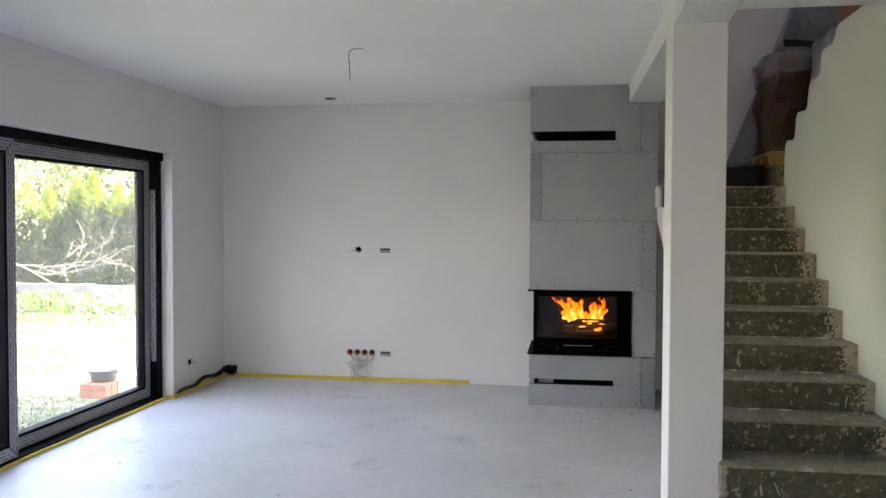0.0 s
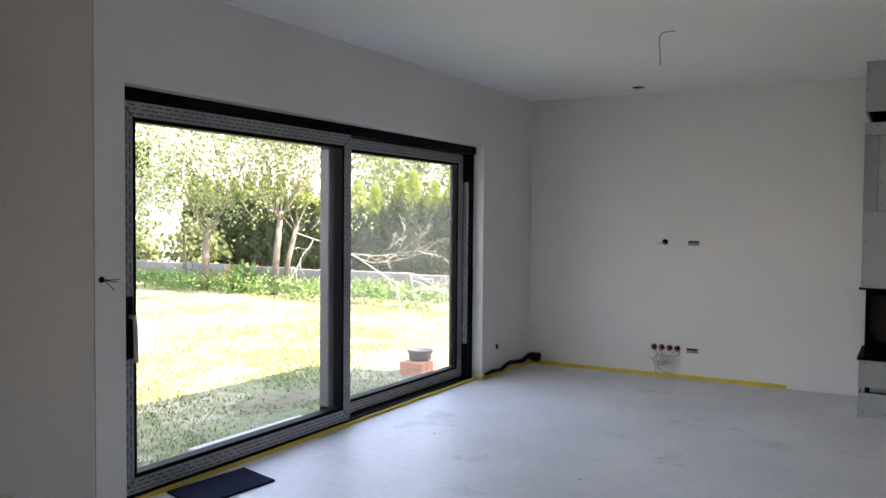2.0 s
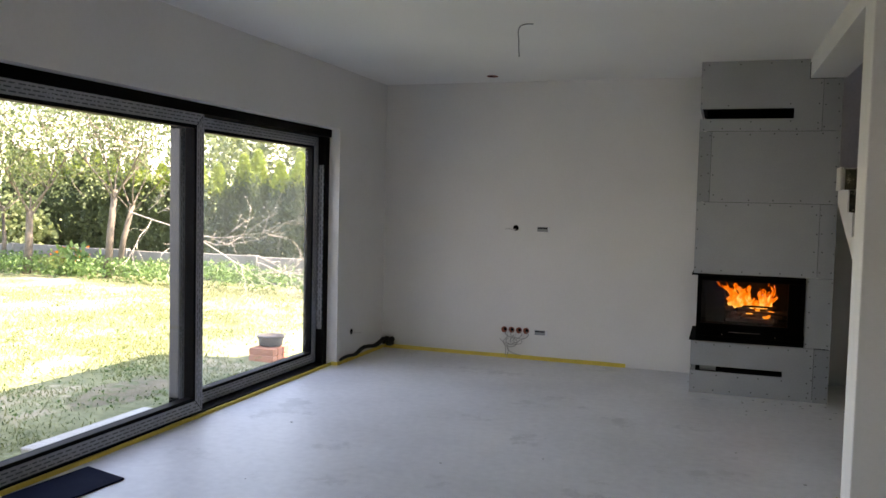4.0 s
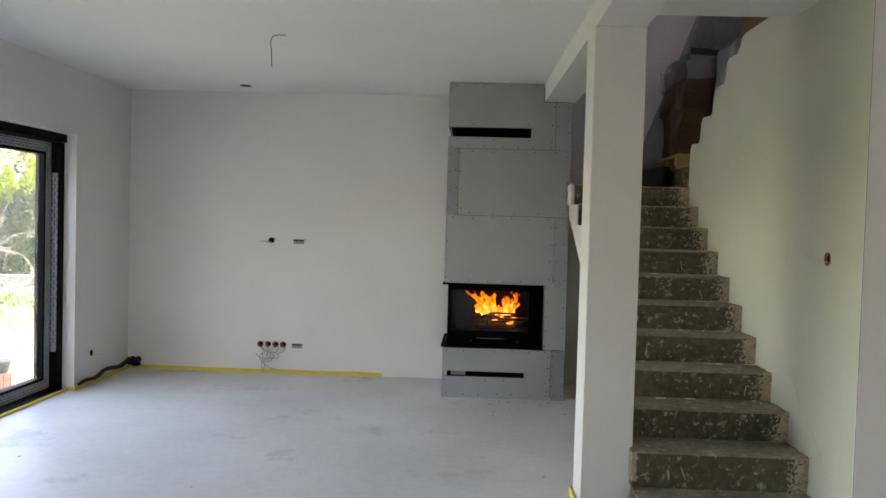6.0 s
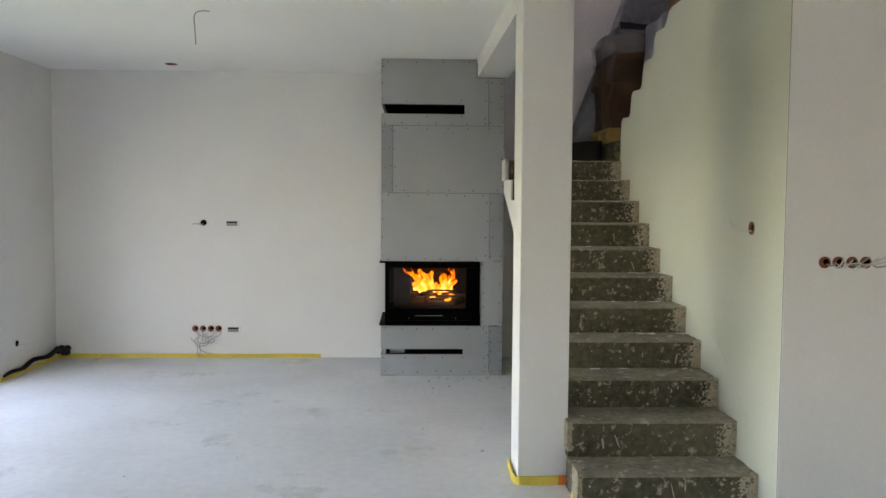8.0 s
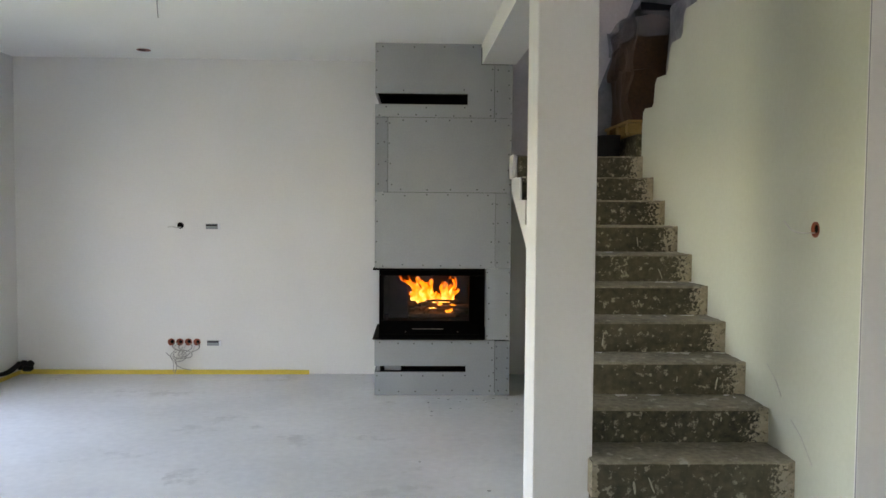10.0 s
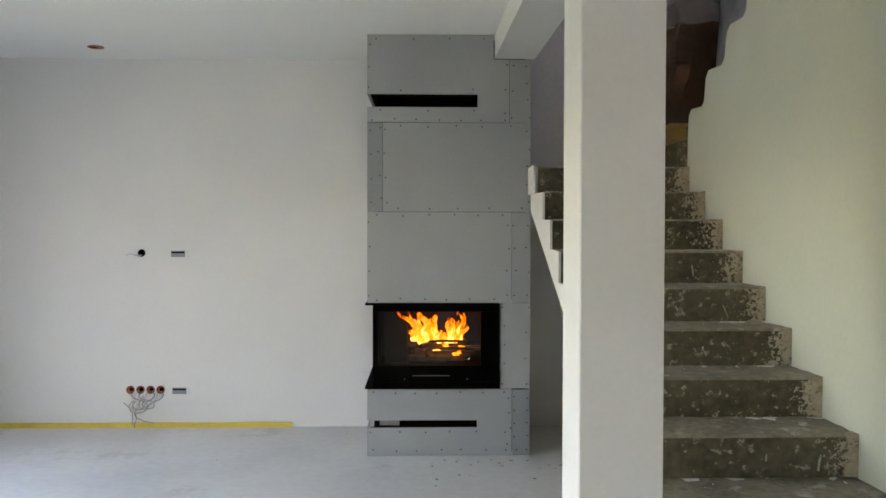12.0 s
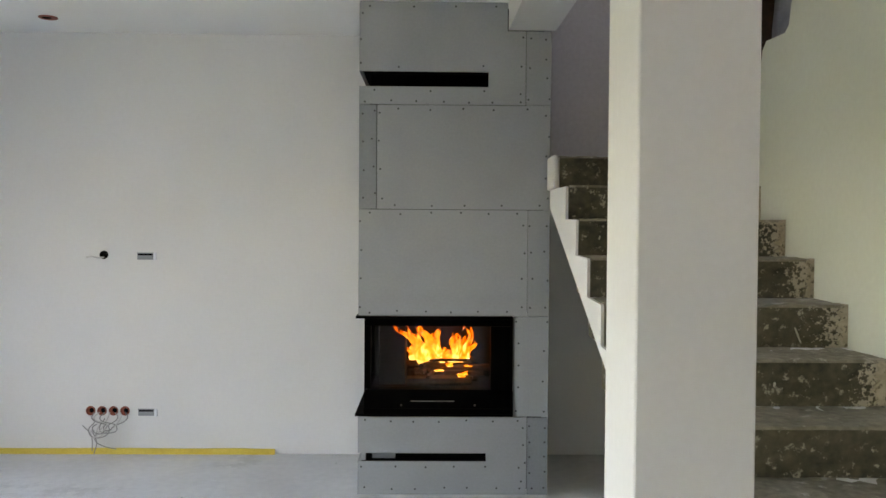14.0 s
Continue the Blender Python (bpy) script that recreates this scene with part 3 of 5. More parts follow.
def film_strip(x, y0, y1, z0, z1, ends):
    """Mitred protective film on a face that looks into the room, bars along its length."""
    b = bmesh.new()
    q = [[y0, z0], [y1, z0], [y1, z1], [y0, z1]]
    for i, (dy, dz) in ends.items():
        q[i] = [q[i][0] + dy, q[i][1] + dz]
    vs = [b.verts.new((x - d, y, z)) for d in (0, 0.002) for y, z in q]
    uv = b.loops.layers.uv.new("UVMap")
    for idx in ((0, 1, 2, 3), (4, 7, 6, 5), (0, 4, 5, 1), (1, 5, 6, 2), (2, 6, 7, 3), (3, 7, 4, 0)):
        f = b.faces.new([vs[i] for i in idx])
        for lp in f.loops:
            c = lp.vert.co
            lp[uv].uv = (c.y, c.z) if (y1 - y0) > (z1 - z0) else (c.z, c.y)
    return b


def film_return(y, x0, x1, z0, z1):
    """Protective film on a jamb's side, bars along its height."""
    b = box(x0, x1, y - 0.002, y, z0, z1)
    uv = b.loops.layers.uv.new("UVMap")
    for f in b.faces:
        for lp in f.loops:
            lp[uv].uv = (lp.vert.co.z, lp.vert.co.x)
    return b


win = thing("window_1", "wide anthracite sliding terrace window with printed protective film", "window", kind="structure", at=(-3.25, 4.9, 0))
XF = -3.12


def win_part(name, bm, mat, label="", parent=win):
    ob = under(part(name, bm, mat, None, label), win)
    return ob


b = rail(-3.33, XF, WY0, WY1, WZ1 - 0.068, WZ1)
rail2 = box(-3.33, XF - 0.02, WY1 - 0.088, WY1, 0.0, WZ1 - 0.07, 0.003)
join(b, rail2)
box(-3.33, XF, WY0, WY0 + 0.03, 0.0, WZ1 - 0.07, 0.003, bm=b)
box(-3.33, XF + 0.01, WY0 + 0.032, WY1 - 0.090, 0.0, 0.024, bm=b)
win_part("outer_frame", b, FRAME)
win_part("film", film_return(WY1 - 0.0895, -3.200, XF - 0.028, 0.33, 1.79), FILM, "pale strip of printed protective film")


def sash(xf, y0, y1, z0, z1, w, depth, glass_inset, first=FRAME, glazing=GLASS):
    """One glazed leaf: stiles, rails, dark gaskets, film on the room side and the pane."""
    holder = win_part("sash", box(xf - depth, xf, y0, y1, z0, z0 + w, 0.003), FRAME)
    for name, args in (("top_rail", (y0, y1, z1 - w, z1)), ("stile", (y0, y0 + w, z0 + w, z1 - w)), ("stile", (y1 - w, y1, z0 + w, z1 - w))):
        ob = part(name, box(xf - depth, xf, args[0], args[1], args[2], args[3], 0.003), first if args[0] == y0 and name == "stile" else FRAME)
        ob.parent = holder
    fw = w - 0.028
    o = 0.006
    ya, yb, za, zb, g = y0 + o, y1 - o, z0 + o, z1 - o, 0.004
    for args in ((ya + g, yb - g, za, za + fw, {2: (-fw, 0), 3: (fw, 0)}), (ya + g, yb - g, zb - fw, zb, {0: (fw, 0), 1: (-fw, 0)}), (ya, ya + fw, za + g, zb - g, {1: (0, fw), 2: (0, -fw)}), (yb - fw, yb, za + g, zb - g, {0: (0, fw), 3: (0, -fw)})):
        ob = part("film", film_strip(xf + 0.003, *args), FILM)
        ob.parent = holder
    pane = part("pane", box(xf - glass_inset - 0.006, xf - glass_inset, y0 + w - 0.01, y1 - w + 0.01, z0 + w - 0.01, z1 - w + 0.01), glazing)
    pane.parent = holder
    pane.visible_shadow = False
    return holder


sash(XF + 0.03, 2.868, 4.808, 0.034, 2.038, 0.105, 0.075, 0.045)
sash(XF - 0.085, 4.70, 6.66, 0.026, 2.036, 0.105, 0.075, 0.045, OUTER, GLASS_DUSTY)
hb = box(XF + 0.031, XF + 0.042, 2.878, 2.945, 0.735, 1.052, 0.004)
win_part("lock_plate", hb, FRAME, "bare black lock recess without film")
win_part("handle", tube([(XF + 0.04, 2.925, 0.95), (XF + 0.072, 2.925, 0.95), (XF + 0.076, 2.927, 0.91), (XF + 0.076, 2.932, 0.72)], 0.011, 8), ALU, "slim grey lever handle")

# south window behind the walk
south = thing("window_2", "wide plain window in an anthracite frame", "window", kind="structure", at=(SW + SWW / 2, -4.1, 0.5))
for a in ((0, SWW, 0.6, 0.67), (0, SWW, 2.23, 2.3), (0, 0.07, 0.67, 2.23), (SWW - 0.07, SWW, 0.67, 2.23), (SWW / 2 - 0.035, SWW / 2 + 0.035, 0.67, 2.23)):
    under(part("window_frame", box(SW + a[0], SW + a[1], -4.2, -4.12, a[2], a[3], 0.003), FRAME), south)
for a in ((0.07, SWW / 2 - 0.035), (SWW / 2 + 0.035, SWW - 0.07)):
    ob = under(part("pane", box(SW + a[0], SW + a[1], -4.165, -4.16, 0.67, 2.23), GLASS), south)
    ob.visible_shadow = False


# ---- fireplace ----
fire = thing("fireplace", "grey board-clad chimney breast with a black built-in wood stove", "fireplace", at=(0.5, 7.0, 0))
YF, T = 7.0, 0.014


def fp(name, bm, mat, label="", smooth=False):
    return under(part(name, bm, mat, None, label, smooth), fire)


def cut(pts, mat=BOARD):
    """A board of the front, as an outline in x and z, proud of the core."""
    return fp("board", prism(pts, "y", YF, YF + T, 0.0015), mat)


def rect(x0, x1, z0, z1, mat=BOARD):
    g = 0.0012
    return cut([(x0 + g, z0 + g), (x1 - g, z0 + g), (x1 - g, z1 - g), (x0 + g, z1 - g)], mat)


g = 0.0012
X1 = 1.028
cut([(g, 2.102), (g, 2.197), (0.692, 2.197), (0.692, 2.277), (g, 2.277), (g, H - 0.003), (0.792, H - 0.003), (0.792, 2.496), (0.891, 2.496), (0.891, 2.102)])
rect(0.893, X1, 2.10, 2.497)
rect(0, 0.096, 1.541, 2.10, BOARD_DARK)
rect(0.096, X1, 1.541, 2.10)
rect(0, 0.909, 0.968, 1.541)
rect(0.909, X1, 0.968, 1.541)
rect(0.837, X1, 0.425, 0.968)
cut([(g, g), (g, 0.180), (0.693, 0.180), (0.693, 0.226), (g, 0.226), (g, 0.424), (0.913, 0.424), (0.913, g)])
rect(0.915, X1, 0, 0.421, BOARD_DARK)
# side boards, with the slots carried round the corner
for x0, x1, right in ((0.0, T, False), (X1 - T, X1, True)):
    for z0, z1 in ((0.226, 0.425), (0.002, 0.180), (0.968, 2.197), (2.277, H - 0.003)):
        fp("board", box(x0, x1, YF + T + 0.001, YB - 0.002, z0 if not (right and z0 == 0.226) else 0.182, z1 if not (right and z1 == 2.197) else 2.275), BOARD)
fp("board", box(X1 - T, X1, YF + T + 0.001, YB - 0.002, 0.427, 0.966), BOARD)
# near-black boxes stand in for the shade of the hollow behind the boards
fp("core", box(0.055, X1 - T - 0.01, YF + 0.10, YB - 0.01, 0.98, H - 0.01), SHADE_BLACK)
fp("core", box(0.055, X1 - T - 0.01, YF + 0.10, YB - 0.01, 0.002, 0.41), SHADE_BLACK)
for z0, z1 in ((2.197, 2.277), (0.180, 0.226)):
    fp("slot_shade", box(0.02, 0.70, YF + T + 0.001, YB - 0.02, z1 + 0.001, z1 + 0.02), SHADE_BLACK)
    fp("slot_shade", box(0.02, 0.70, YF + T + 0.001, YB - 0.02, z0 - 0.02, z0 - 0.001), SHADE_BLACK)
fp("slot_post", box(0.018, 0.042, YF + 0.03, YF + 0.05, 0.176, 0.230), ALU)
# grey block in place of a pale reflection in the slot
fp("slot_reflection", box(0.075, 0.20, YF + 0.07, YF + 0.099, 0.178, 0.228), BOARD_DARK)

# screws round the boards' edges
scr = bmesh.new()
bmesh.ops.create_circle(scr, cap_ends=True, segments=8, radius=0.0055)
bmesh.ops.rotate(scr, verts=scr.verts, cent=(0, 0, 0), matrix=Matrix.Rotation(radians(90), 3, "X"))
ext = bmesh.ops.extrude_face_region(scr, geom=list(scr.faces))
for v in [e for e in ext["geom"] if isinstance(e, bmesh.types.BMVert)]:
    v.co.y += 0.003
screw_mesh = mesh_of(scr, "screw", SCREW)
rnd = random.Random(7)


def screw(x, z):
    ob = new("screw", screw_mesh)
    ob.location = (x + rnd.uniform(-0.012, 0.012), YF - 0.0015, z + rnd.uniform(-0.006, 0.006))
    under(ob, fire)


def screw_row(x0, x1, z, n):
    for i in range(n):
        screw(x0 + (x1 - x0) * i / (n - 1), z)


def screw_column(x, z0, z1, n):
    for i in range(n):
        screw(x, z0 + (z1 - z0) * i / (n - 1))


screw_row(0.06, 0.74, 2.625, 4)
screw_column(0.02, 2.32, 2.58, 3)
screw_row(0.22, 0.66, 2.303, 2)
screw_row(0.08, 0.66, 2.178, 3)
screw_row(0.04, 0.86, 2.118, 7)
screw_column(0.868, 2.16, 2.46, 3)
screw_column(0.912, 2.13, 2.46, 3)
screw_column(1.008, 2.14, 2.45, 4)
screw_column(0.018, 1.60, 2.05, 4)
screw_column(0.080, 1.62, 2.06, 4)
screw_column(0.118, 1.60, 2.06, 4)
screw_row(0.22, 0.90, 2.075, 5)
screw_column(1.008, 1.60, 2.05, 5)
screw_row(0.2, 0.96, 1.563, 5)
screw_row(0.06, 0.86, 1.520, 6)
screw_column(0.02, 1.02, 1.48, 4)
screw_column(0.890, 1.02, 1.46, 4)
screw_column(0.928, 1.02, 1.46, 4)
screw_column(1.01, 1.02, 1.46, 4)
screw_row(0.06, 0.80, 0.990, 6)
screw_column(0.857, 0.46, 0.94, 5)
screw_column(1.008, 0.46, 0.94, 4)
screw_row(0.03, 0.86, 0.400, 7)
screw_row(0.03, 0.86, 0.150, 6)
screw_row(0.04, 0.88, 0.035, 7)
screw_column(0.893, 0.08, 0.36, 4)
screw_column(0.935, 0.04, 0.37, 5)
screw_column(1.010, 0.04, 0.37, 5)

# the stove insert: frame, corner glass, door, handle
IX0, IX1, IZ0, IZ1 = 0.0, 0.834, 0.428, 0.966
fp("top_lip", box(-0.012, IX1, YF - 0.010, YB - 0.05, IZ1 - 0.012, IZ1, 0.001), BLACK, "thin black steel lip")
fp("front_frame", box(0.035, IX1, YF - 0.006, YF + 0.05, 0.915, IZ1 - 0.013), BLACK)
fp("front_frame", box(0.714, IX1, YF - 0.006, YF + 0.05, 0.545, 0.914), BLACK)
fp("corner_post", box(0.035, 0.070, YF - 0.006, YF + 0.03, 0.575, 0.914), BLACK)
fp("door_rail", box(0.035, IX1, YF - 0.006, YF + 0.05, 0.470, 0.573), BLACK)
fp("base_lip", prism([(-0.014, YF - 0.014), (IX1, YF - 0.014), (IX1, YB - 0.05), (-0.014, YB - 0.05)], "z", IZ0, IZ0 + 0.01), BLACK, "black steel shelf under the glass")
fp("base_apron", prism([(0.033, IZ0 + 0.011), (IX1, IZ0 + 0.011), (IX1, 0.469), (0.033, 0.469)], "y", YF - 0.006, YF + 0.03), BLACK)
fp("door_handle", box(0.285, 0.52, YF - 0.020, YF - 0.008, 0.509, 0.513, 0.001), STEEL, "slim bright steel handle")
for x in (0.235, 0.63):
    fp("bolt", tube([(x, YF - 0.006, 0.488), (x, YF - 0.011, 0.488)], 0.006, 10), SCREW)
ob = fp("front_glass", box(0.071, 0.713, YF + 0.012, YF + 0.016, 0.574, 0.914), FIREGLASS)
ob.visible_shadow = False
ob = fp("side_glass", box(0.038, 0.042, YF + 0.032, YF + 0.46, 0.574, 0.914), FIREGLASS)
ob.visible_shadow = False
fp("side_rail", box(0.035, 0.06, YF + 0.032, YB - 0.05, 0.44, 0.573), BLACK)
fp("side_rail", box(0.035, 0.06, YF + 0.032, YB - 0.05, 0.915, 0.953), BLACK)
fp("side_frame", box(0.035, 0.06, YF + 0.47, YB - 0.05, 0.574, 0.914), BLACK)
# firebox
fp("firebox_back", box(0.06, 0.82, YF + 0.47, YF + 0.50, 0.54, 0.95), FIREBRICK)
fp("firebox_side", box(0.79, 0.82, YF + 0.05, YF + 0.469, 0.54, 0.95), FIREBRICK)
fp("firebox_floor", box(0.06, 0.789, YF + 0.051, YF + 0.469, 0.53, 0.56), FIREBRICK)
fp("firebox_top", box(0.061, 0.789, YF + 0.051, YF + 0.469, 0.952, 0.96), FIREBRICK)
fp("baffle", box(0.10, 0.25, YF + 0.20, YF + 0.46, 0.56, 0.93, 0.004), FIREBRICK, "sooty deflector plate at the side")

logs = thing("firewood", "charred split sticks burning in the stove", "firewood", at=(0.47, YF + 0.25, 0.56))
rnd = random.Random(3)
for i in range(20):
    a = rnd.uniform(-0.35, 0.35) + (0.0 if i % 3 else 1.1)
    cx, cy, cz = rnd.uniform(0.38, 0.56), YF + rnd.uniform(0.14, 0.34), 0.590 + 0.120 * (i / 20)
    L = rnd.uniform(0.10, 0.19) * (1.0 if i > 6 else 0.85)
    d = Vector((math.cos(a), math.sin(a) * 0.6, rnd.uniform(-0.10, 0.10))) * L
    r = rnd.uniform(0.008, 0.019)
    c = Vector((cx, cy, cz))
    under(part("stick", tube([c - d, c - d * 0.2 + Vector((0, 0, 0.006)), c + d], [r, r * 1.05, r * 0.8], 5), CHAR), logs)
under(part("log", tube([(0.26, YF + 0.17, 0.590), (0.44, YF + 0.16, 0.594), (0.62, YF + 0.19, 0.590)], [0.028, 0.031, 0.026], 7), CHAR), logs)
under(part("log", tube([(0.30, YF + 0.30, 0.592), (0.48, YF + 0.32, 0.596), (0.66, YF + 0.28, 0.592)], [0.030, 0.031, 0.026], 7), CHAR), logs)

blaze = thing("fire", "bright orange flames rising from the sticks", "fire", at=(0.47, YF + 0.25, 0.70))


def tongue(x, y, z0, h, w, lean, seed):
    """One tongue of flame: a flattened, wavering, pointed tube."""
    rnd = random.Random(seed)
    b = bmesh.new()
    n, sides = 20, 8
    ph, wv = rnd.uniform(0, 6), rnd.uniform(0.3, 0.55)
    rings = []
    for i in range(n + 1):
        t = i / n
        c = Vector((x + lean * t ** 1.5 + wv * w * math.sin(ph + 6.5 * t) * t, y + 0.02 * math.sin(ph * 2 + 4 * t), z0 + h * t))
        r = w * 0.5 * (math.sin(math.pi * min(1, 0.30 + 0.70 * t)) ** 0.9) * (1 + 0.28 * math.sin(10 * t + ph) * t)
        r = max(r, 0.0008)
        rings.append([b.verts.new(c + Vector((r * math.cos(2 * math.pi * k / sides), 0.4 * r * math.sin(2 * math.pi * k / sides), rnd.uniform(-0.012, 0.012) * h))) for k in range(sides)])
    for r0, r1 in zip(rings, rings[1:]):
        for k in range(sides):
            b.faces.new((r0[k], r0[(k + 1) % sides], r1[(k + 1) % sides], r1[k]))
    return b


# two bodies of flame, the larger leaning to the corner glass
TONGUES = [
    (0.36, 0.215, 0.09, -0.14), (0.375, 0.19, 0.09, -0.08), (0.39, 0.215, 0.09, -0.03), (0.42, 0.20, 0.08, 0.00),
    (0.35, 0.13, 0.09, -0.05), (0.44, 0.11, 0.08, 0.02), (0.41, 0.20, 0.035, 0.03), (0.33, 0.20, 0.035, -0.10),
    (0.545, 0.21, 0.07, 0.00), (0.57, 0.17, 0.075, 0.02), (0.59, 0.20, 0.04, 0.03), (0.52, 0.10, 0.08, -0.01),
    (0.59, 0.10, 0.06, 0.05), (0.49, 0.05, 0.06, 0.01), (0.52, 0.16, 0.025, -0.01), (0.30, 0.07, 0.06, -0.03)]
rnd = random.Random(31)
for i, (x, h, w, lean) in enumerate(TONGUES):
    under(part("flame", tongue(x, YF + 0.23 + 0.03 * ((i * 7) % 5 - 2), 0.695 + rnd.uniform(-0.012, 0.012), h, w, lean, i), FLAME, None, smooth=True), blaze)
for i, (x, y, z, w) in enumerate([(0.44, 0.13, 0.650, 0.06), (0.565, 0.13, 0.620, 0.045), (0.36, 0.14, 0.664, 0.035), (0.60, 0.16, 0.662, 0.045), (0.50, 0.14, 0.676, 0.04), (0.585, 0.125, 0.630, 0.03)]):
    under(part("ember", tongue(x, YF + y, z, 0.022, w, 0.0, 40 + i), FLAME, None, smooth=True), blaze)

# ---- garden ----
GZ = -0.25
b = bmesh.new()
bmesh.ops.create_grid(b, x_segments=90, y_segments=90, size=1)
for v in b.verts:
    x, y = v.co.x, v.co.y
    v.co.x, v.co.y = 250 * x * abs(x) ** 1.2 - 8, 250 * y * abs(y) ** 1.2 + 9
    inside = -3.0 < v.co.x < 5.0 and -4.6 < v.co.y < 8.4
    v.co.z = GZ + (-0.06 if inside else 0.05 * noise.noise(Vector((v.co.x * 0.35, v.co.y * 0.35, 0))))
setting("ground", b, LAWN, "sunlit rough lawn with bare dry patches", "ground")
# unseen slab, added to reflect neutral sunlight in from the south
setting("bounce_slab_south", box(-9, 9, -16, -4.31, GZ - 0.1, GZ + 0.06), CONCRETE, "unseen grey slab added to bounce neutral light into the far window", "paving")


# ---- foam strips, membrane, floor clutter ----
def strip(name, pts, h, w, label, mat=YELLOW, category="edge strip"):
    """A standing foam strip along floor points."""
    b = bmesh.new()
    rows = []
    dense = []
    for (x0, y0), (x1, y1) in zip(pts, pts[1:]):
        n = max(2, int(math.hypot(x1 - x0, y1 - y0) / 0.12))
        dense += [(x0 + (x1 - x0) * i / n, y0 + (y1 - y0) * i / n) for i in range(n)]
    dense.append(pts[-1])
    for i, (x, y) in enumerate(dense):
        a, c = dense[max(i - 1, 0)], dense[min(i + 1, len(dense) - 1)]
        d = Vector((c[0] - a[0], c[1] - a[1], 0)).normalized()
        nrm = Vector((-d.y, d.x, 0)) * w / 2
        hh = h * (1 + 0.14 * noise.noise(Vector((x * 3, y * 3, 5))))
        o = Vector((x, y, 0)) + Vector((0.003, 0.003, 0)) * noise.noise(Vector((x * 5, y * 5, 2)))
        rows.append([b.verts.new(o + nrm), b.verts.new(o - nrm), b.verts.new(o - nrm * 0.8 + Vector((0, 0, hh))), b.verts.new(o + nrm * 0.8 + Vector((0, 0, hh)))])
    for r0, r1 in zip(rows, rows[1:]):
        for k in range(4):
            b.faces.new((r0[k], r0[(k + 1) % 4], r1[(k + 1) % 4], r1[k]))
    b.faces.new(rows[0][::-1])
    b.faces.new(rows[-1])
    bmesh.ops.recalc_face_normals(b, faces=b.faces)
    return single(name, b, mat, label, category)


strip("edge_strip", [(-3.01, 7.786), (-0.593, 7.786)], 0.036, 0.014, "yellow foam edge strip along the foot of the wall")
strip("edge_strip", [(-3.085, 6.735), (-3.025, 6.73), (-3.018, 7.1), (-3.018, 7.78)], 0.030, 0.014, "yellow foam edge strip at the foot of the window wall")
strip("edge_strip", [(-3.075, 2.88), (-3.078, 4.85), (-3.088, 6.73)], 0.022, 0.018, "yellow foam edge strip under the sliding window")
strip("edge_strip", [(0.812, 4.62), (0.806, 4.38), (0.812, 4.335), (0.834, 4.316), (1.038, 4.316)], 0.046, 0.012, "yellow foam edge strip wrapped round the pillar foot")
single("tape_patch", box(1.039, 1.083, 4.308, 4.320, 0.0, 0.05, 0.002), ORANGE, "orange tape patch at the pillar foot", "tape")
strip("edge_strip", [(1.092, 4.303), (1.075, 4.1), (1.062, 3.957), (1.45, 3.957)], 0.03, 0.012, "yellow foam edge strip beside the lowest step")

rnd = random.Random(21)
pts, rad = [], []
for i in range(15):
    t = i / 14
    pts.append((-3.008 + 0.012 * math.sin(9 * t), 6.76 + 0.98 * t, 0.045 + 0.035 * t + 0.012 * math.sin(14 * t)))
    rad.append(0.014 + 0.010 * t + rnd.uniform(-0.003, 0.003))
b = tube(pts, rad, 7)
for i in range(6):
    c = Vector((-2.99 + 0.018 * i, 7.735 + rnd.uniform(-0.02, 0.02), 0.075 + rnd.uniform(-0.02, 0.028)))
    q = bmesh.new()
    bmesh.ops.create_icosphere(q, subdivisions=2, radius=rnd.uniform(0.028, 0.042))
    for v in q.verts:
        v.co = c + Vector((v.co.x, v.co.y * 0.8, v.co.z * 0.8)) * (1 + 0.4 * noise.noise(v.co * 40 + c * 9))
    join(b, q)
single("membrane_roll", b, ROLL, "crumpled black membrane lying along the wall foot", "membrane")

b = prism([(-3.045, 3.12), (-2.74, 3.04), (-2.69, 3.565), (-2.995, 3.645)], "z", 0.0, 0.012, 0.003)
single("door_mat", b, MAT, "dark blue ribbed door mat on the screed", "mat")

b = bmesh.new()
rnd = random.Random(5)
for i in range(40):
    if i < 28:
        x, y = rnd.uniform(0.4, 1.2), 6.9 - abs(rnd.gauss(0, 0.22))
    else:
        x, y = rnd.uniform(-2.8, 1.0), rnd.uniform(3.5, 7.6)
    q = bmesh.new()
    bmesh.ops.create_icosphere(q, subdivisions=1, radius=rnd.uniform(0.003, 0.009))
    for v in q.verts:
        v.co = Vector((x, y, 0.002)) + Vector((v.co.x * 1.4, v.co.y, v.co.z * 0.5))
    join(b, q)
single("rubble_crumbs", b, CONCRETE, "small mortar crumbs scattered on the screed", "rubble", kind="stuff")


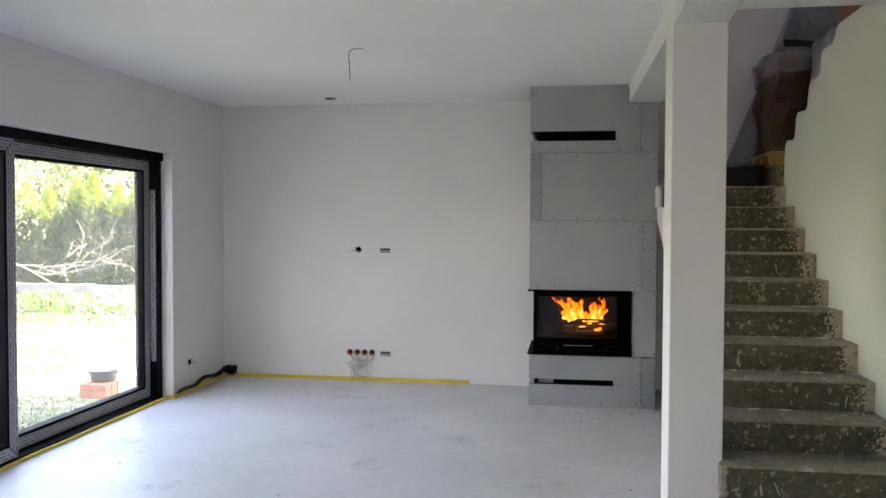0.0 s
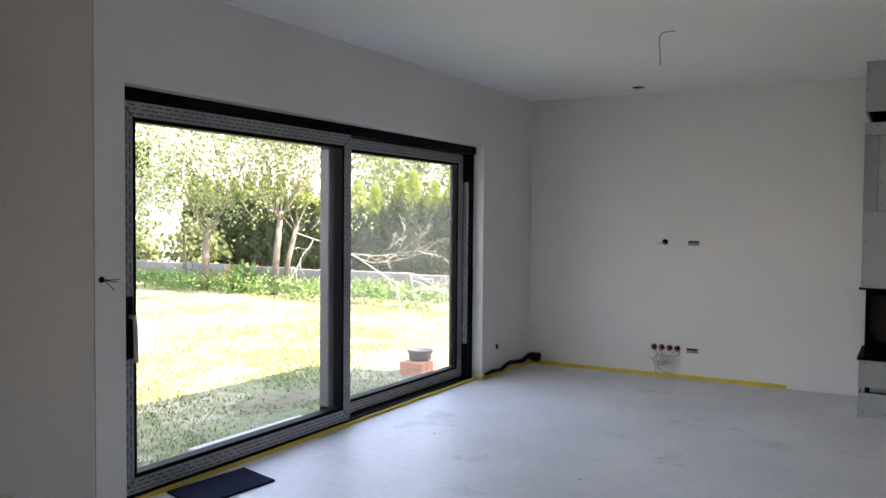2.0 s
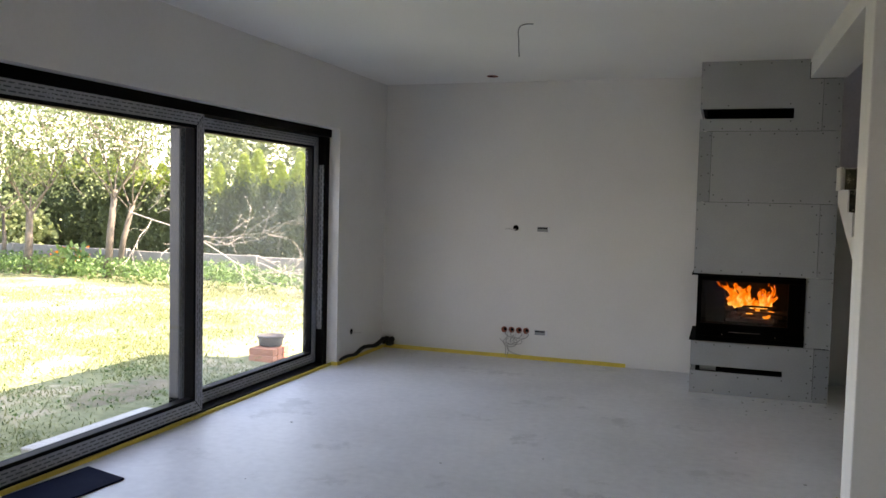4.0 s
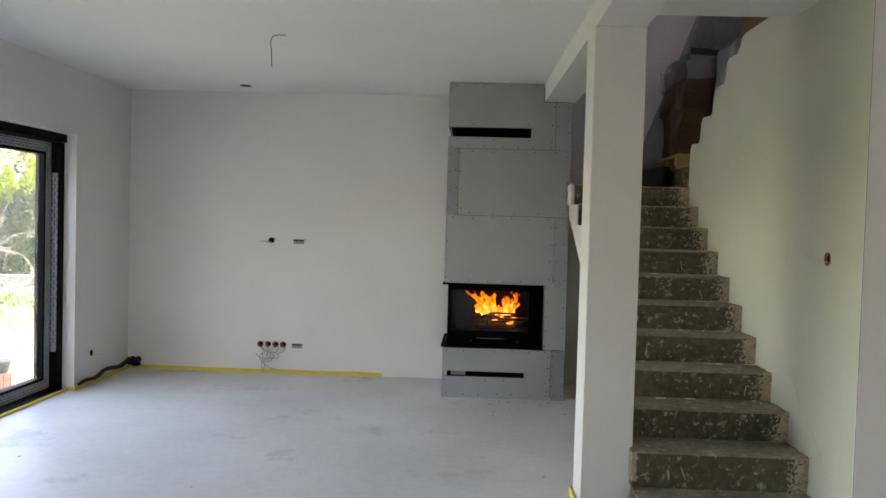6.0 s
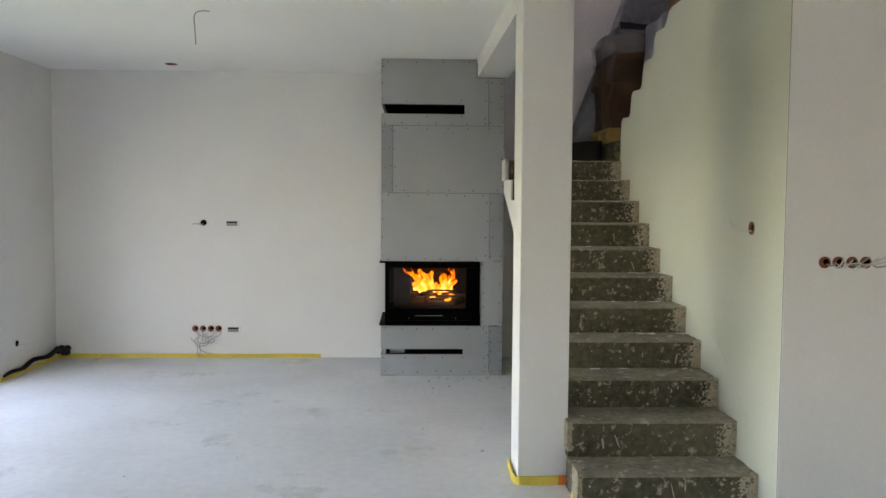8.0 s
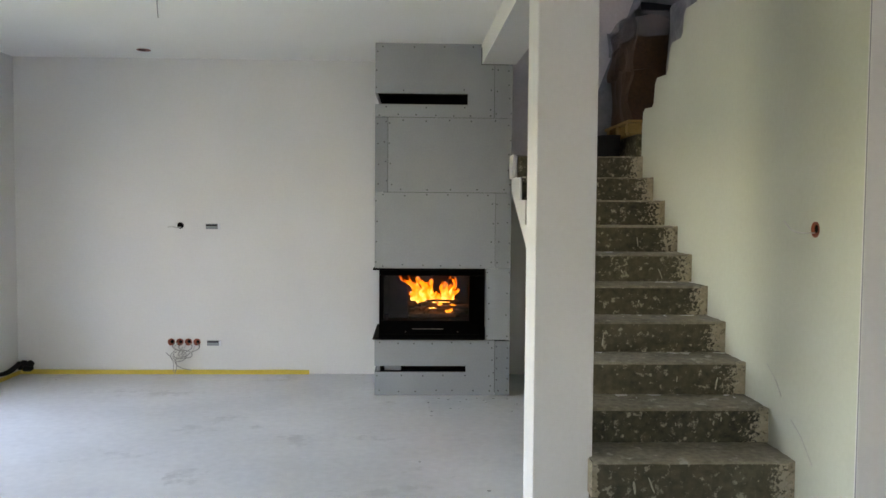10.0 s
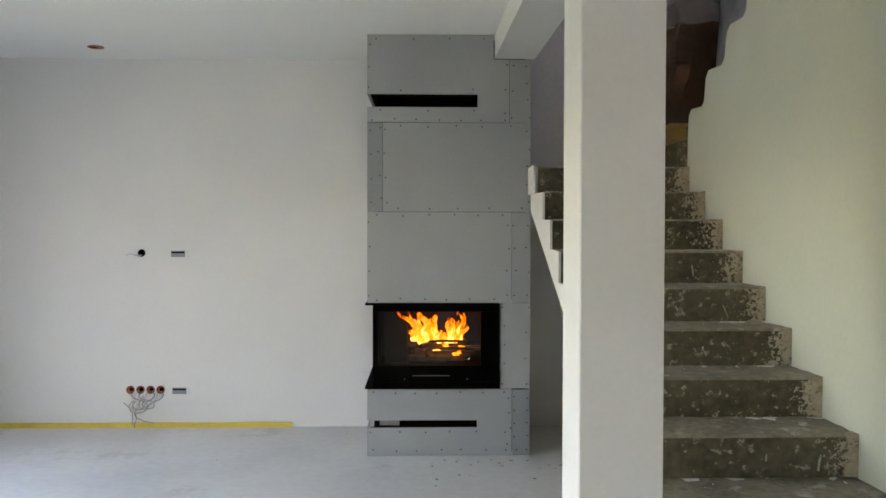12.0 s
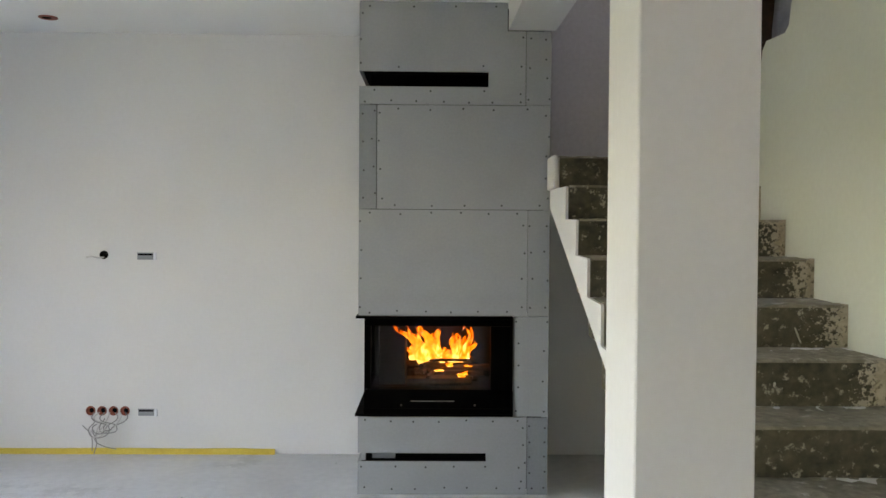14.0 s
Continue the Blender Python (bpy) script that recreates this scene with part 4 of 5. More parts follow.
# ---- electrical boxes, cables ----
def round_box(c, axis, label, group, r=0.030, mat=BACKBOX):
    """An open back box: rim and flat disc, dark centre painted as recess shade."""
    ob = thing("back_box", label, "socket box", group, at=c)
    q = Vector(axis).to_track_quat("Z", "Y")
    n = 18
    b = bmesh.new()
    rows = [(r + 0.003, 0.0), (r + 0.003, 0.004), (r, 0.005), (r - 0.002, 0.001)]
    rings = [[b.verts.new(q @ Vector((rr * math.cos(2 * math.pi * k / n), rr * math.sin(2 * math.pi * k / n), d))) for k in range(n)] for rr, d in rows]
    for r0, r1 in zip(rings, rings[1:]):
        for k in range(n):
            b.faces.new((r0[k], r0[(k + 1) % n], r1[(k + 1) % n], r1[k]))
    part("rim", b, mat, ob)
    b = bmesh.new()
    lo = [b.verts.new(q @ Vector(((r - 0.002) * math.cos(2 * math.pi * k / n), (r - 0.002) * math.sin(2 * math.pi * k / n), 0.0015))) for k in range(n)]
    cx = r * 0.25
    hi = [b.verts.new(q @ Vector((cx + r * 0.55 * math.cos(2 * math.pi * k / n), r * 0.1 + r * 0.55 * math.sin(2 * math.pi * k / n), 0.001))) for k in range(n)]
    for k in range(n):
        b.faces.new((lo[k], lo[(k + 1) % n], hi[(k + 1) % n], hi[k]))
    part("wall_of_box", b, mat, ob)
    b = bmesh.new()
    b.faces.new([b.verts.new(q @ Vector((cx + r * 0.55 * math.cos(2 * math.pi * k / n), r * 0.1 + r * 0.55 * math.sin(2 * math.pi * k / n), 0.0011))) for k in range(n)])
    part("recess_shade", b, SHADE_BLACK, ob)
    return ob


def cable(pts, r, mat, label, name="cable"):
    """A bent cable through points, rounded between them."""
    cu = bpy.data.curves.new(name, "CURVE")
    cu.dimensions, cu.bevel_depth, cu.bevel_resolution, cu.resolution_u = "3D", r, 2, 6
    sp = cu.splines.new("BEZIER")
    sp.bezier_points.add(len(pts) - 1)
    for p, c in zip(sp.bezier_points, pts):
        p.co = c
        p.handle_left_type = p.handle_right_type = "AUTO"
    cu.materials.append(mat)
    return tagged(new(name, cu), label, "cable")


YW = YB - 0.001
for i in range(4):
    round_box((-1.758 + 0.072 * i, YW, 0.272), (0, -1, 0), "round orange back box open in the white wall", "row of four boxes low on the wall", 0.027)
round_box((-1.672, YW, 1.260), (0, -1, 0), "single round dark back box in the white wall", "", 0.024, SHADE_BLACK)
cable([(-1.672, YW - 0.004, 1.245), (-1.70, YW - 0.03, 1.243), (-1.73, YW - 0.04, 1.252), (-1.765, YW - 0.05, 1.246)], 0.005, CABLE, "short grey cable end sticking out of the wall box")
rnd = random.Random(11)
for i in range(7):
    x = -1.735 + 0.033 * i
    lx, lz = -1.68 + rnd.uniform(-0.05, 0.06), 0.165 + rnd.uniform(-0.04, 0.03)
    rr, sq = rnd.uniform(0.03, 0.07), rnd.uniform(0.4, 1.0)
    cable([(x, YW - 0.004, 0.262), (x + rnd.uniform(-0.02, 0.03), YW - 0.05, 0.232), (lx + rr, YW - 0.07, lz + rnd.uniform(-0.02, 0.02)), (lx + rnd.uniform(-0.02, 0.02), YW - 0.08, lz - rr * sq), (lx - rr, YW - 0.06, lz + rnd.uniform(-0.03, 0.02)), (lx - rr * 0.5, YW - 0.05, lz + rr * sq)], 0.0032, CABLE if i % 2 else CABLE_GREY, "loop of thin grey cable hanging from the boxes")
for pts in ([(-1.70, YW - 0.05, 0.15), (-1.71, YW - 0.055, 0.10), (-1.66, YW - 0.05, 0.06), (-1.58, YW - 0.045, 0.04)], [(-1.735, YW - 0.05, 0.16), (-1.70, YW - 0.055, 0.09), (-1.715, YW - 0.06, 0.01)], [(-1.79, YW - 0.05, 0.19), (-1.735, YW - 0.055, 0.13), (-1.725, YW - 0.06, 0.03)]):
    cable(pts, 0.0032, CABLE_GREY, "thin grey cable hanging down to the floor strip")


def flat_box(x0, x1, z, label):
    """A slim rectangular conduit box with a white end cap."""
    ob = thing("conduit_box", label, "conduit box", "flat boxes on the wall", at=(x0, YW, z))
    w = x1 - x0
    part("recess", box(0, w - 0.02, -0.003, 0, -0.021, 0.021), BOARD_DARK, ob)
    # near-black strip painted in for the shade under the box's upper edge
    part("shade_gap", box(0.004, w - 0.026, -0.0045, -0.0035, 0.006, 0.017), SHADE_BLACK, ob)
    part("edge", box(0, w - 0.02, -0.008, -0.0032, 0.019, 0.024), BOARD_DARK, ob)
    part("end_cap", box(w - 0.019, w, -0.014, 0, -0.024, 0.024, 0.003), FILM_WHITE, ob, "white plastic end cap")


flat_box(-1.462, -1.340, 1.252, "slim grey conduit box high on the white wall")
flat_box(-1.458, -1.336, 0.262, "slim grey conduit box low on the white wall")

round_box((-1.84, 7.42, H - 0.001), (0, 0, -1), "round orange lamp box in the ceiling", "", 0.05, BACKBOX)
cable([(-1.00, 5.36, H - 0.004), (-1.06, 5.355, H - 0.006), (-1.085, 5.35, H - 0.02), (-1.09, 5.35, H - 0.11), (-1.085, 5.352, 2.44)], 0.0032, CABLE_GREY, "grey lamp cable hanging from the ceiling")
round_box((XL + 0.001, 7.05, 0.262), (1, 0, 0), "single round dark back box low on the window wall", "", 0.022, SHADE_BLACK)
cable([(XL + 0.004, 7.055, 0.255), (XL + 0.02, 7.12, 0.24), (XL + 0.03, 7.22, 0.232)], 0.003, CABLE, "thin pale cable end by the wall box")
round_box((XL + 0.001, 2.725, 1.15), (1, 0, 0), "round back box at the wall corner", "", 0.012, SHADE_BLACK)
for dz, e in ((0.0, 0.08), (-0.012, 0.06), (-0.05, 0.03)):
    cable([(XL + 0.003, 2.725, 1.15), (XL + 0.04, 2.74, 1.15 + dz * 0.5), (XL + 0.05, 2.74 + e * 0.6, 1.15 + dz)], 0.0022, CABLE_DARK, "short dark cable end by the corner box")
round_box((XS - 0.001, 4.13, 1.354), (-1, 0, 0), "round orange back box open in the stair wall", "", 0.030)
cable([(XS - 0.004, 4.13, 1.340), (XS - 0.02, 4.20, 1.338), (XS - 0.03, 4.27, 1.345), (XS - 0.03, 4.36, 1.385)], 0.003, CABLE, "thin pale cable end at the stair wall")
for i in range(4):
    round_box((2.131 + 0.063 * i, YC - 0.001, 1.213), (0, -1, 0), "round orange back box with cut cables in the white wall", "row of four boxes beside the stairs", 0.024)
rnd = random.Random(9)
for i in range(9):
    x = 2.14 + 0.026 * i
    cable([(x, YC - 0.004, 1.205), (x + 0.01, YC - 0.03, 1.20 + rnd.uniform(-0.01, 0.01)), (x + 0.02 + 0.012 * i, YC - 0.05, 1.22 + rnd.uniform(-0.02, 0.02) + 0.004 * i)], 0.0034, CABLE if i % 4 else CABLE_GREY, "short cable end sticking out of the wall box")
b = tube([(XS - 0.001, 4.56, 0.72), (XS - 0.001, 4.46, 0.66), (XS - 0.001, 4.40, 0.60)], 0.0014, 5)
tube([(XS - 0.001, 4.30, 0.52), (XS - 0.001, 4.20, 0.47), (XS - 0.001, 4.10, 0.38)], 0.0014, 5, b)
setting("wall_crack", b, CABLE, "fine slanting crack in the stair wall plaster", "crack")


# ---- goods stored on the stairs ----
pal = thing("pallet", "small yellow wooden pallet standing on the landing", "pallet", at=(2.29, 7.25, 1.976))
for y in (-0.30, 0.0, 0.30):
    part("runner", box(-0.40, 0.42, y - 0.045, y + 0.045, 0, 0.02, 0.002), PALLET, pal)
    for x in (-0.36, 0.0, 0.36):
        part("block", box(x - 0.05, x + 0.05, y - 0.045, y + 0.045, 0.021, 0.09, 0.002), PALLET, pal)
for i in range(5):
    part("deck_board", box(-0.42 + 0.17 * i, -0.30 + 0.17 * i, -0.38, 0.38, 0.091, 0.111, 0.002), PALLET, pal)


def sagging(x0, x1, y0, y1, z0, z1, sag, seed):
    """A worn carton: a subdivided box whose walls bulge and dent."""
    b = box(x0, x1, y0, y1, z0, z1)
    bmesh.ops.subdivide_edges(b, edges=list(b.edges), cuts=7, use_grid_fill=True)
    for v in b.verts:
        k = noise.noise_vector(v.co * 4.0 + Vector((seed, 0, 0)))
        v.co += k * sag
    return b


ctn = thing("carton_stack", "brown cardboard cartons stacked under clear film on the pallet", "cartons", at=(2.31, 7.25, 2.09))
part("carton", sagging(-0.40, 0.34, -0.33, 0.36, 0.0, 0.40, 0.055, 1), CARD, ctn)
part("carton", sagging(-0.39, 0.40, -0.36, 0.38, 0.36, 0.76, 0.06, 2), CARD, ctn)
b = sagging(-0.42, 0.46, -0.40, 0.42, 0.60, 0.79, 0.045, 4)
part("flap", sagging(-0.34, 0.44, -0.34, 0.36, 0.775, 0.85, 0.03, 7), ROLL, ctn, "dark folded flap on top")
part("film_wrap", b, WRAP, ctn, "crinkled clear plastic film over the top")

# made-up black lump that stands in for the dark over the landing
b = sagging(1.52, 1.88, 7.06, 7.6, 1.816, 1.985, 0.03, 12)
for v in b.verts:
    v.co.x, v.co.z = min(v.co.x, 1.905), max(v.co.z, 1.814)
single("landing_dark", b, ROLL, "black lump added for the darkness on the landing", "bag", smooth=True)

# grey sheeting hung against the back wall, and a brown board on the upper flight
b = bmesh.new()
rows = []
for i in range(17):
    t = i / 16
    xl = 1.66 + 0.66 * t
    row = []
    for j in range(15):
        s = j / 14
        x = xl + (2.95 - xl) * s
        row.append(b.verts.new((x, 7.70 - 0.05 * math.sin(7 * s + 3 * t) - 0.035 * noise.noise(Vector((x * 5, t * 4, 0))), 1.99 + 1.75 * t)))
    rows.append(row)
for r0, r1 in zip(rows, rows[1:]):
    for k in range(14):
        b.faces.new((r0[k], r0[k + 1], r1[k + 1], r1[k]))
ext = bmesh.ops.extrude_face_region(b, geom=list(b.faces))
for v in [e for e in ext["geom"] if isinstance(e, bmesh.types.BMVert)]:
    v.co.y += 0.006
single("plastic_sheet", b, SHEET, "dark grey plastic sheeting hung in folds over the back wall", "sheet", smooth=True)
b = box(2.12, 2.9, 5.33, 6.15, 2.802, 3.5, 0.003)
single("board_crate", b, WOOD, "brown wooden crate standing on the upper steps", "crate")
b = sagging(2.12, 2.95, 6.22, 6.75, 2.34, 2.86, 0.04, 8)
single("folded_tarpaulin", b, SHEET, "grey folded tarpaulin lying on the upper steps", "tarpaulin", smooth=True)


# ---- garden ----
def leaves(name, pos, size, mat, parent, rnd, droop=0.0, stretch=1.6, label=""):
    """Many small pointed leaves as one mesh, each its own island."""
    n = len(pos)
    pos = np.asarray(pos)
    u = rnd.normal(size=(n, 3))
    u[:, 2] -= droop
    u /= np.linalg.norm(u, axis=1)[:, None]
    w = rnd.normal(size=(n, 3))
    w -= (w * u).sum(1)[:, None] * u
    w /= np.linalg.norm(w, axis=1)[:, None]
    s = size * rnd.uniform(0.6, 1.3, size=(n, 1))
    v = np.empty((n, 4, 3))
    v[:, 0], v[:, 1], v[:, 2], v[:, 3] = pos, pos + (u * 0.5 * stretch + w * 0.5) * s, pos + u * stretch * s, pos + (u * 0.5 * stretch - w * 0.5) * s
    me = bpy.data.meshes.new(name)
    me.from_pydata(v.reshape(-1, 3).tolist(), [], np.arange(4 * n).reshape(-1, 4).tolist())
    me.materials.append(mat)
    ob = new(name, me)
    ob.parent = parent
    return tagged(ob, label)


def branch_paths(rnd, base, d, length, r, depth, out):
    """Recursive limbs: rows of points with radii, collected in out."""
    pts, rad = [Vector(base)], [r]
    p, dd = Vector(base), Vector(d).normalized()
    n = 5
    for i in range(n):
        dd = (dd + Vector(rnd.uniform(-0.22, 0.22, 3)) + Vector((0, 0, 0.06))).normalized()
        p = p + dd * length / n
        pts.append(p.copy())
        rad.append(r * (1 - 0.6 * (i + 1) / n))
    out.append((pts, rad, depth))
    if depth > 0:
        for k in range(3):
            i = int(rnd.integers(2, n + 1))
            nd = (dd * 0.6 + Vector(rnd.uniform(-0.9, 0.9, 3)) + Vector((0, 0, 0.25))).normalized()
            branch_paths(rnd, pts[i], nd, length * 0.62, rad[i] * 0.75, depth - 1, out)
    return out


def fruit_tree(x, y, h, r, seed, lean=(0, 0)):
    """Trunk, limbs and an open crown of small leaves on the twigs."""
    rnd = np.random.default_rng(seed)
    t = thing("fruit_tree", "old fruit tree with sparse sunlit green leaves", "tree", "fruit trees in the garden", at=(x, y, GZ - 0.02))
    fork = h * 0.30
    tb = tube([(0, 0, 0), (0.03 + lean[0] * 0.3, 0.02, fork * 0.5), (lean[0], lean[1], fork)], [r * 1.25, r, r * 0.85], 9)
    part("trunk", tb, BARK, t, smooth=True)
    out = []
    for k in range(5):
        a = 2 * math.pi * k / 5 + rnd.uniform(-0.4, 0.4)
        branch_paths(rnd, (lean[0], lean[1], fork * rnd.uniform(0.85, 1.0)), (math.cos(a) * 0.75, math.sin(a) * 0.75, 0.85), h * 0.40, r * 0.30, 2, out)
    b = bmesh.new()
    pos = []
    for pts, rad, depth in out:
        tube(pts, [max(q, 0.008) for q in rad], 5, b)
        if depth < 2:
            for _ in range(78 if depth == 0 else 26):
                i = int(rnd.integers(1, len(pts)))
                f = rnd.uniform()
                c = pts[i - 1].lerp(pts[i], f)
                pos.append(np.array(c) + rnd.normal(size=3) * 0.26 - np.array((0, 0, 0.22 * abs(rnd.normal()))))
    part("limbs", b, BARK, t)
    leaves("crown", pos, 0.052, LEAF, t, rnd, 0.3)
    return t


fruit_tree(-13.75, 13.7, 4.6, 0.08, 1, (0.1, 0.0))
fruit_tree(-11.82, 13.9, 6.2, 0.072, 2, (0.12, 0.1))
fruit_tree(-12.05, 14.5, 5.2, 0.06, 3, (0.30, 0.1))
fruit_tree(-15.14, 14.4, 4.8, 0.05, 4)
fruit_tree(-17.6, 14.3, 3.3, 0.08, 5)


def thuja(x, y, h, r, seed):
    """A clipped-narrow conifer: stem and dense upright sprays, sunlight coloured into the tip."""
    rnd = np.random.default_rng(seed)
    t = thing("thuja", "tall dark green thuja, its tip coloured bright as if sunlit", "conifer", "thuja hedge along the fence", at=(x, y, GZ - 0.02))
    part("trunk", tube([(0, 0, 0), (0, 0, h * 0.9)], [0.05, 0.01], 6), BARK, t)
    n = 12000
    z = h * (1 - rnd.uniform(0, 1, n) ** 1.25)
    prof = r * np.clip(np.minimum(1, (h - z) / (0.42 * h)) ** 0.75, 0, 1) * (0.9 + 0.1 * np.sin(z * 9 + seed))
    a = rnd.uniform(0, 2 * math.pi, n)
    rr = prof * np.sqrt(rnd.uniform(0.5, 1.05, n)) * (1 + 0.12 * np.sin(3 * a + z * 2 + seed))
    pos = np.stack([rr * np.cos(a), rr * np.sin(a), z], 1)
    top = z > h * 0.76 + 0.13 * rnd.normal(size=n)
    leaves("foliage", pos[~top], 0.042, THUJA, t, rnd, -1.6, 2.6)
    leaves("lit_tip", pos[top], 0.042, THUJA_LIT, t, rnd, -1.9, 2.6, "yellow-green tip with sunlight in its colour")
    return t


rnd = random.Random(2)
for i in range(19):
    thuja(-8.0 - 0.56 * i + rnd.uniform(-0.06, 0.06), 17.1 + 0.02 * i + rnd.uniform(-0.12, 0.12), 2.70 + rnd.uniform(-0.24, 0.24), 0.36, 30 + i)

# woods beyond the hedge
nr = np.random.default_rng(77)
pos = []
for i in range(26):
    cx, cy, hh = -42 + 1.9 * i + nr.uniform(-1, 1), 24 + nr.uniform(-1.5, 3.5), nr.uniform(5.4, 8.0)
    if cx < -20:
        hh *= 0.42
    for k in range(2600):
        d = nr.normal(size=3)
        d /= np.linalg.norm(d)
        q = nr.uniform(0.4, 1.0)
        pos.append((cx + d[0] * 1.7 * q, 3 + cy + d[1] * 1.7 * q, GZ + hh * 0.55 + d[2] * hh * 0.45 * q))
woods = leaves("far_woods", pos, 0.135, LEAF, None, nr, 0.2)
tagged(woods, "pale sunlit leafy trees beyond the hedge", "woods", "", "stuff")



def shrub(x, y, h, r, seed):
    """A dense bush: short stems and a ragged mound of leaves."""
    nr = np.random.default_rng(seed)
    t = thing("shrub", "dense shaded green shrub behind the low wall", "shrub", "shrubs behind the wall", at=(x, y, GZ))
    b = bmesh.new()
    for k in range(5):
        a = 2 * math.pi * k / 5
        tube([(0.05 * math.cos(a), 0.05 * math.sin(a), 0), (0.5 * r * math.cos(a), 0.5 * r * math.sin(a), h * 0.75)], [0.025, 0.008], 5, b)
    part("stems", b, BARK, t)
    d = nr.normal(size=(1500, 3))
    d /= np.linalg.norm(d, axis=1)[:, None]
    q = nr.uniform(0.35, 1.05, size=(1500, 1)) * (1 + 0.25 * np.sin(3 * d[:, :1] * 3 + seed) * np.cos(5 * d[:, 1:2]))
    p = d * q * np.array((r, r, h * 0.5)) + np.array((0, 0, h * 0.52))
    leaves("foliage", p[p[:, 2] > 0.05], 0.10, LEAF, t, nr, 0.2)


for i, (x, y, h, r) in enumerate([(-16.4, 16.0, 1.6, 0.8), (-18.6, 15.8, 1.3, 0.9)]):
    shrub(x, y, h, r, 60 + i)

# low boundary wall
fence = thing("boundary_wall", "low stained grey concrete boundary wall, darkened for tree shade", "wall", at=(-12, 14.0, GZ))
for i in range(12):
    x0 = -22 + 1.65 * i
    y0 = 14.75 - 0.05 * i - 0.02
    fob = part("slab", box(x0 + 12 + 0.01, x0 + 13.64, y0 - 14.0 + 0.35, y0 - 14.0 + 0.43, -0.05, 0.53 + 0.012 * ((i * 5) % 3), 0.008), SHADED_WALL, fence)
    part("post", box(x0 + 11.94, x0 + 12.06, y0 - 14.0 + 0.32, y0 - 14.0 + 0.46, -0.05, 0.565, 0.01), SHADED_WALL, fence)

# weeds in front of the wall
nr = np.random.default_rng(15)
pos = []
for i in range(460):
    cx = nr.uniform(-19, -5)
    cy = 13.8 + nr.uniform(-0.8, 0.75) + 0.02 * (cx + 12)
    hh = nr.uniform(0.24, 0.48)
    for k in range(24):
        pos.append((cx + nr.normal() * 0.12, cy + nr.normal() * 0.12, GZ + hh * math.sqrt(nr.uniform())))
tagged(leaves("weeds", pos, 0.045, WEED, None, nr, -0.4, 1.8), "rank green weeds along the boundary wall", "weeds", "", "stuff")


def flower_clump(x, y, seed):
    nr = np.random.default_rng(seed)
    t = thing("flower_clump", "clump of orange garden flowers in green leaves", "flowers", "orange flowers by the wall", at=(x, y, GZ))
    p1 = np.stack([nr.normal(size=90) * 0.22, nr.normal(size=90) * 0.18, nr.uniform(0, 0.55, 90)], 1)
    leaves("foliage", p1, 0.12, WEED, t, nr, -0.5)
    p2 = np.stack([nr.normal(size=18) * 0.18, nr.normal(size=18) * 0.16, nr.uniform(0.25, 0.62, 18)], 1)
    leaves("blossom", p2, 0.065, FLOWER, t, nr, -0.2, 1.0)


flower_clump(-12.75, 13.95, 1)
flower_clump(-13.05, 14.2, 2)

# felled dry branches
dry = thing("fallen_branches", "bleached leafless branches lying on the lawn", "branches", at=(-7.2, 12.5, GZ))
nr = np.random.default_rng(8)


def dry_bough(base, d, length, r, depth, out):
    """A bare bough that arches down and forks into thin twigs."""
    n = 8
    p, dd = Vector(base), Vector(d).normalized()
    pts, rad = [p.copy()], [r]
    for i in range(n):
        dd = (dd + Vector(nr.uniform(-0.2, 0.2, 3)) * (0.8 if r > 0.008 else 1.7)).normalized()
        p = p + dd * length / n
        p.z = max(p.z, 0.03)
        pts.append(p.copy())
        rad.append(r * (1 - 0.75 * (i + 1) / n))
    out.append((pts, rad))
    if depth:
        for k in range(5):
            i = 1 + (k * 3) % n
            nd = (dd + Vector((nr.uniform(-0.6, 0.6), nr.uniform(-0.7, 0.7), nr.uniform(-0.55, 0.30)))).normalized()
            dry_bough(pts[i], nd, length * nr.uniform(0.25, 0.45), max(rad[i] * 0.6, 0.005), depth - 1, out)


DRY_LIMBS = [((-3.75, 1.05, 1.40), (1.0, -0.27, -0.155), 4.7, 0.015), ((-2.4, 0.7, 1.06), (1.0, -0.2, -0.24), 2.6, 0.009), ((-1.6, 0.5, 0.92), (1.0, -0.1, -0.24), 2.1, 0.008),
             ((-0.6, 0.3, 0.72), (0.9, 0.1, -0.16), 1.4, 0.010), ((-0.3, 0.2, 0.60), (1.0, 0.0, -0.12), 1.5, 0.010), ((-2.9, 0.8, 1.40), (1.0, -0.1, 0.30), 0.9, 0.006),
             ((-3.2, 0.9, 1.45), (0.7, 0.0, 0.60), 0.8, 0.006), ((0.2, 0.1, 0.45), (0.6, 0.1, 0.18), 0.8, 0.008), ((-0.2, 0.0, 0.40), (1.0, -0.1, 0.02), 1.3, 0.008)]
for base, d, L, r in DRY_LIMBS:
    out = []
    dry_bough(base, d, L, r, 2, out)
    b = bmesh.new()
    for pts, rad in out:
        tube(pts, [max(q, 0.003) for q in rad], 5, b)
    part("bough", b, DRYWOOD, dry)

# bricks with a tub on top, close to the window
stack = thing("brick_stack", "short stack of red bricks on the grass", "bricks", at=(-4.36, 7.80, GZ + 0.0))
for lay in range(2):
    for i in range(3):
        b = box(-0.145, 0.145, -0.16 + 0.11 * i, -0.06 + 0.11 * i, 0.0 + 0.075 * lay, 0.07 + 0.075 * lay, 0.004)
        part("brick", b, BRICK, stack)
tub = thing("plastic_tub", "low round black plastic tub resting on bricks", "tub", at=(-4.37, 7.86, GZ + 0.149))
part("body", lathe([(0.002, 0.0), (0.115, 0.0), (0.13, 0.02), (0.125, 0.04), (0.135, 0.06), (0.13, 0.09)], 28), RUBBER, tub, smooth=True)
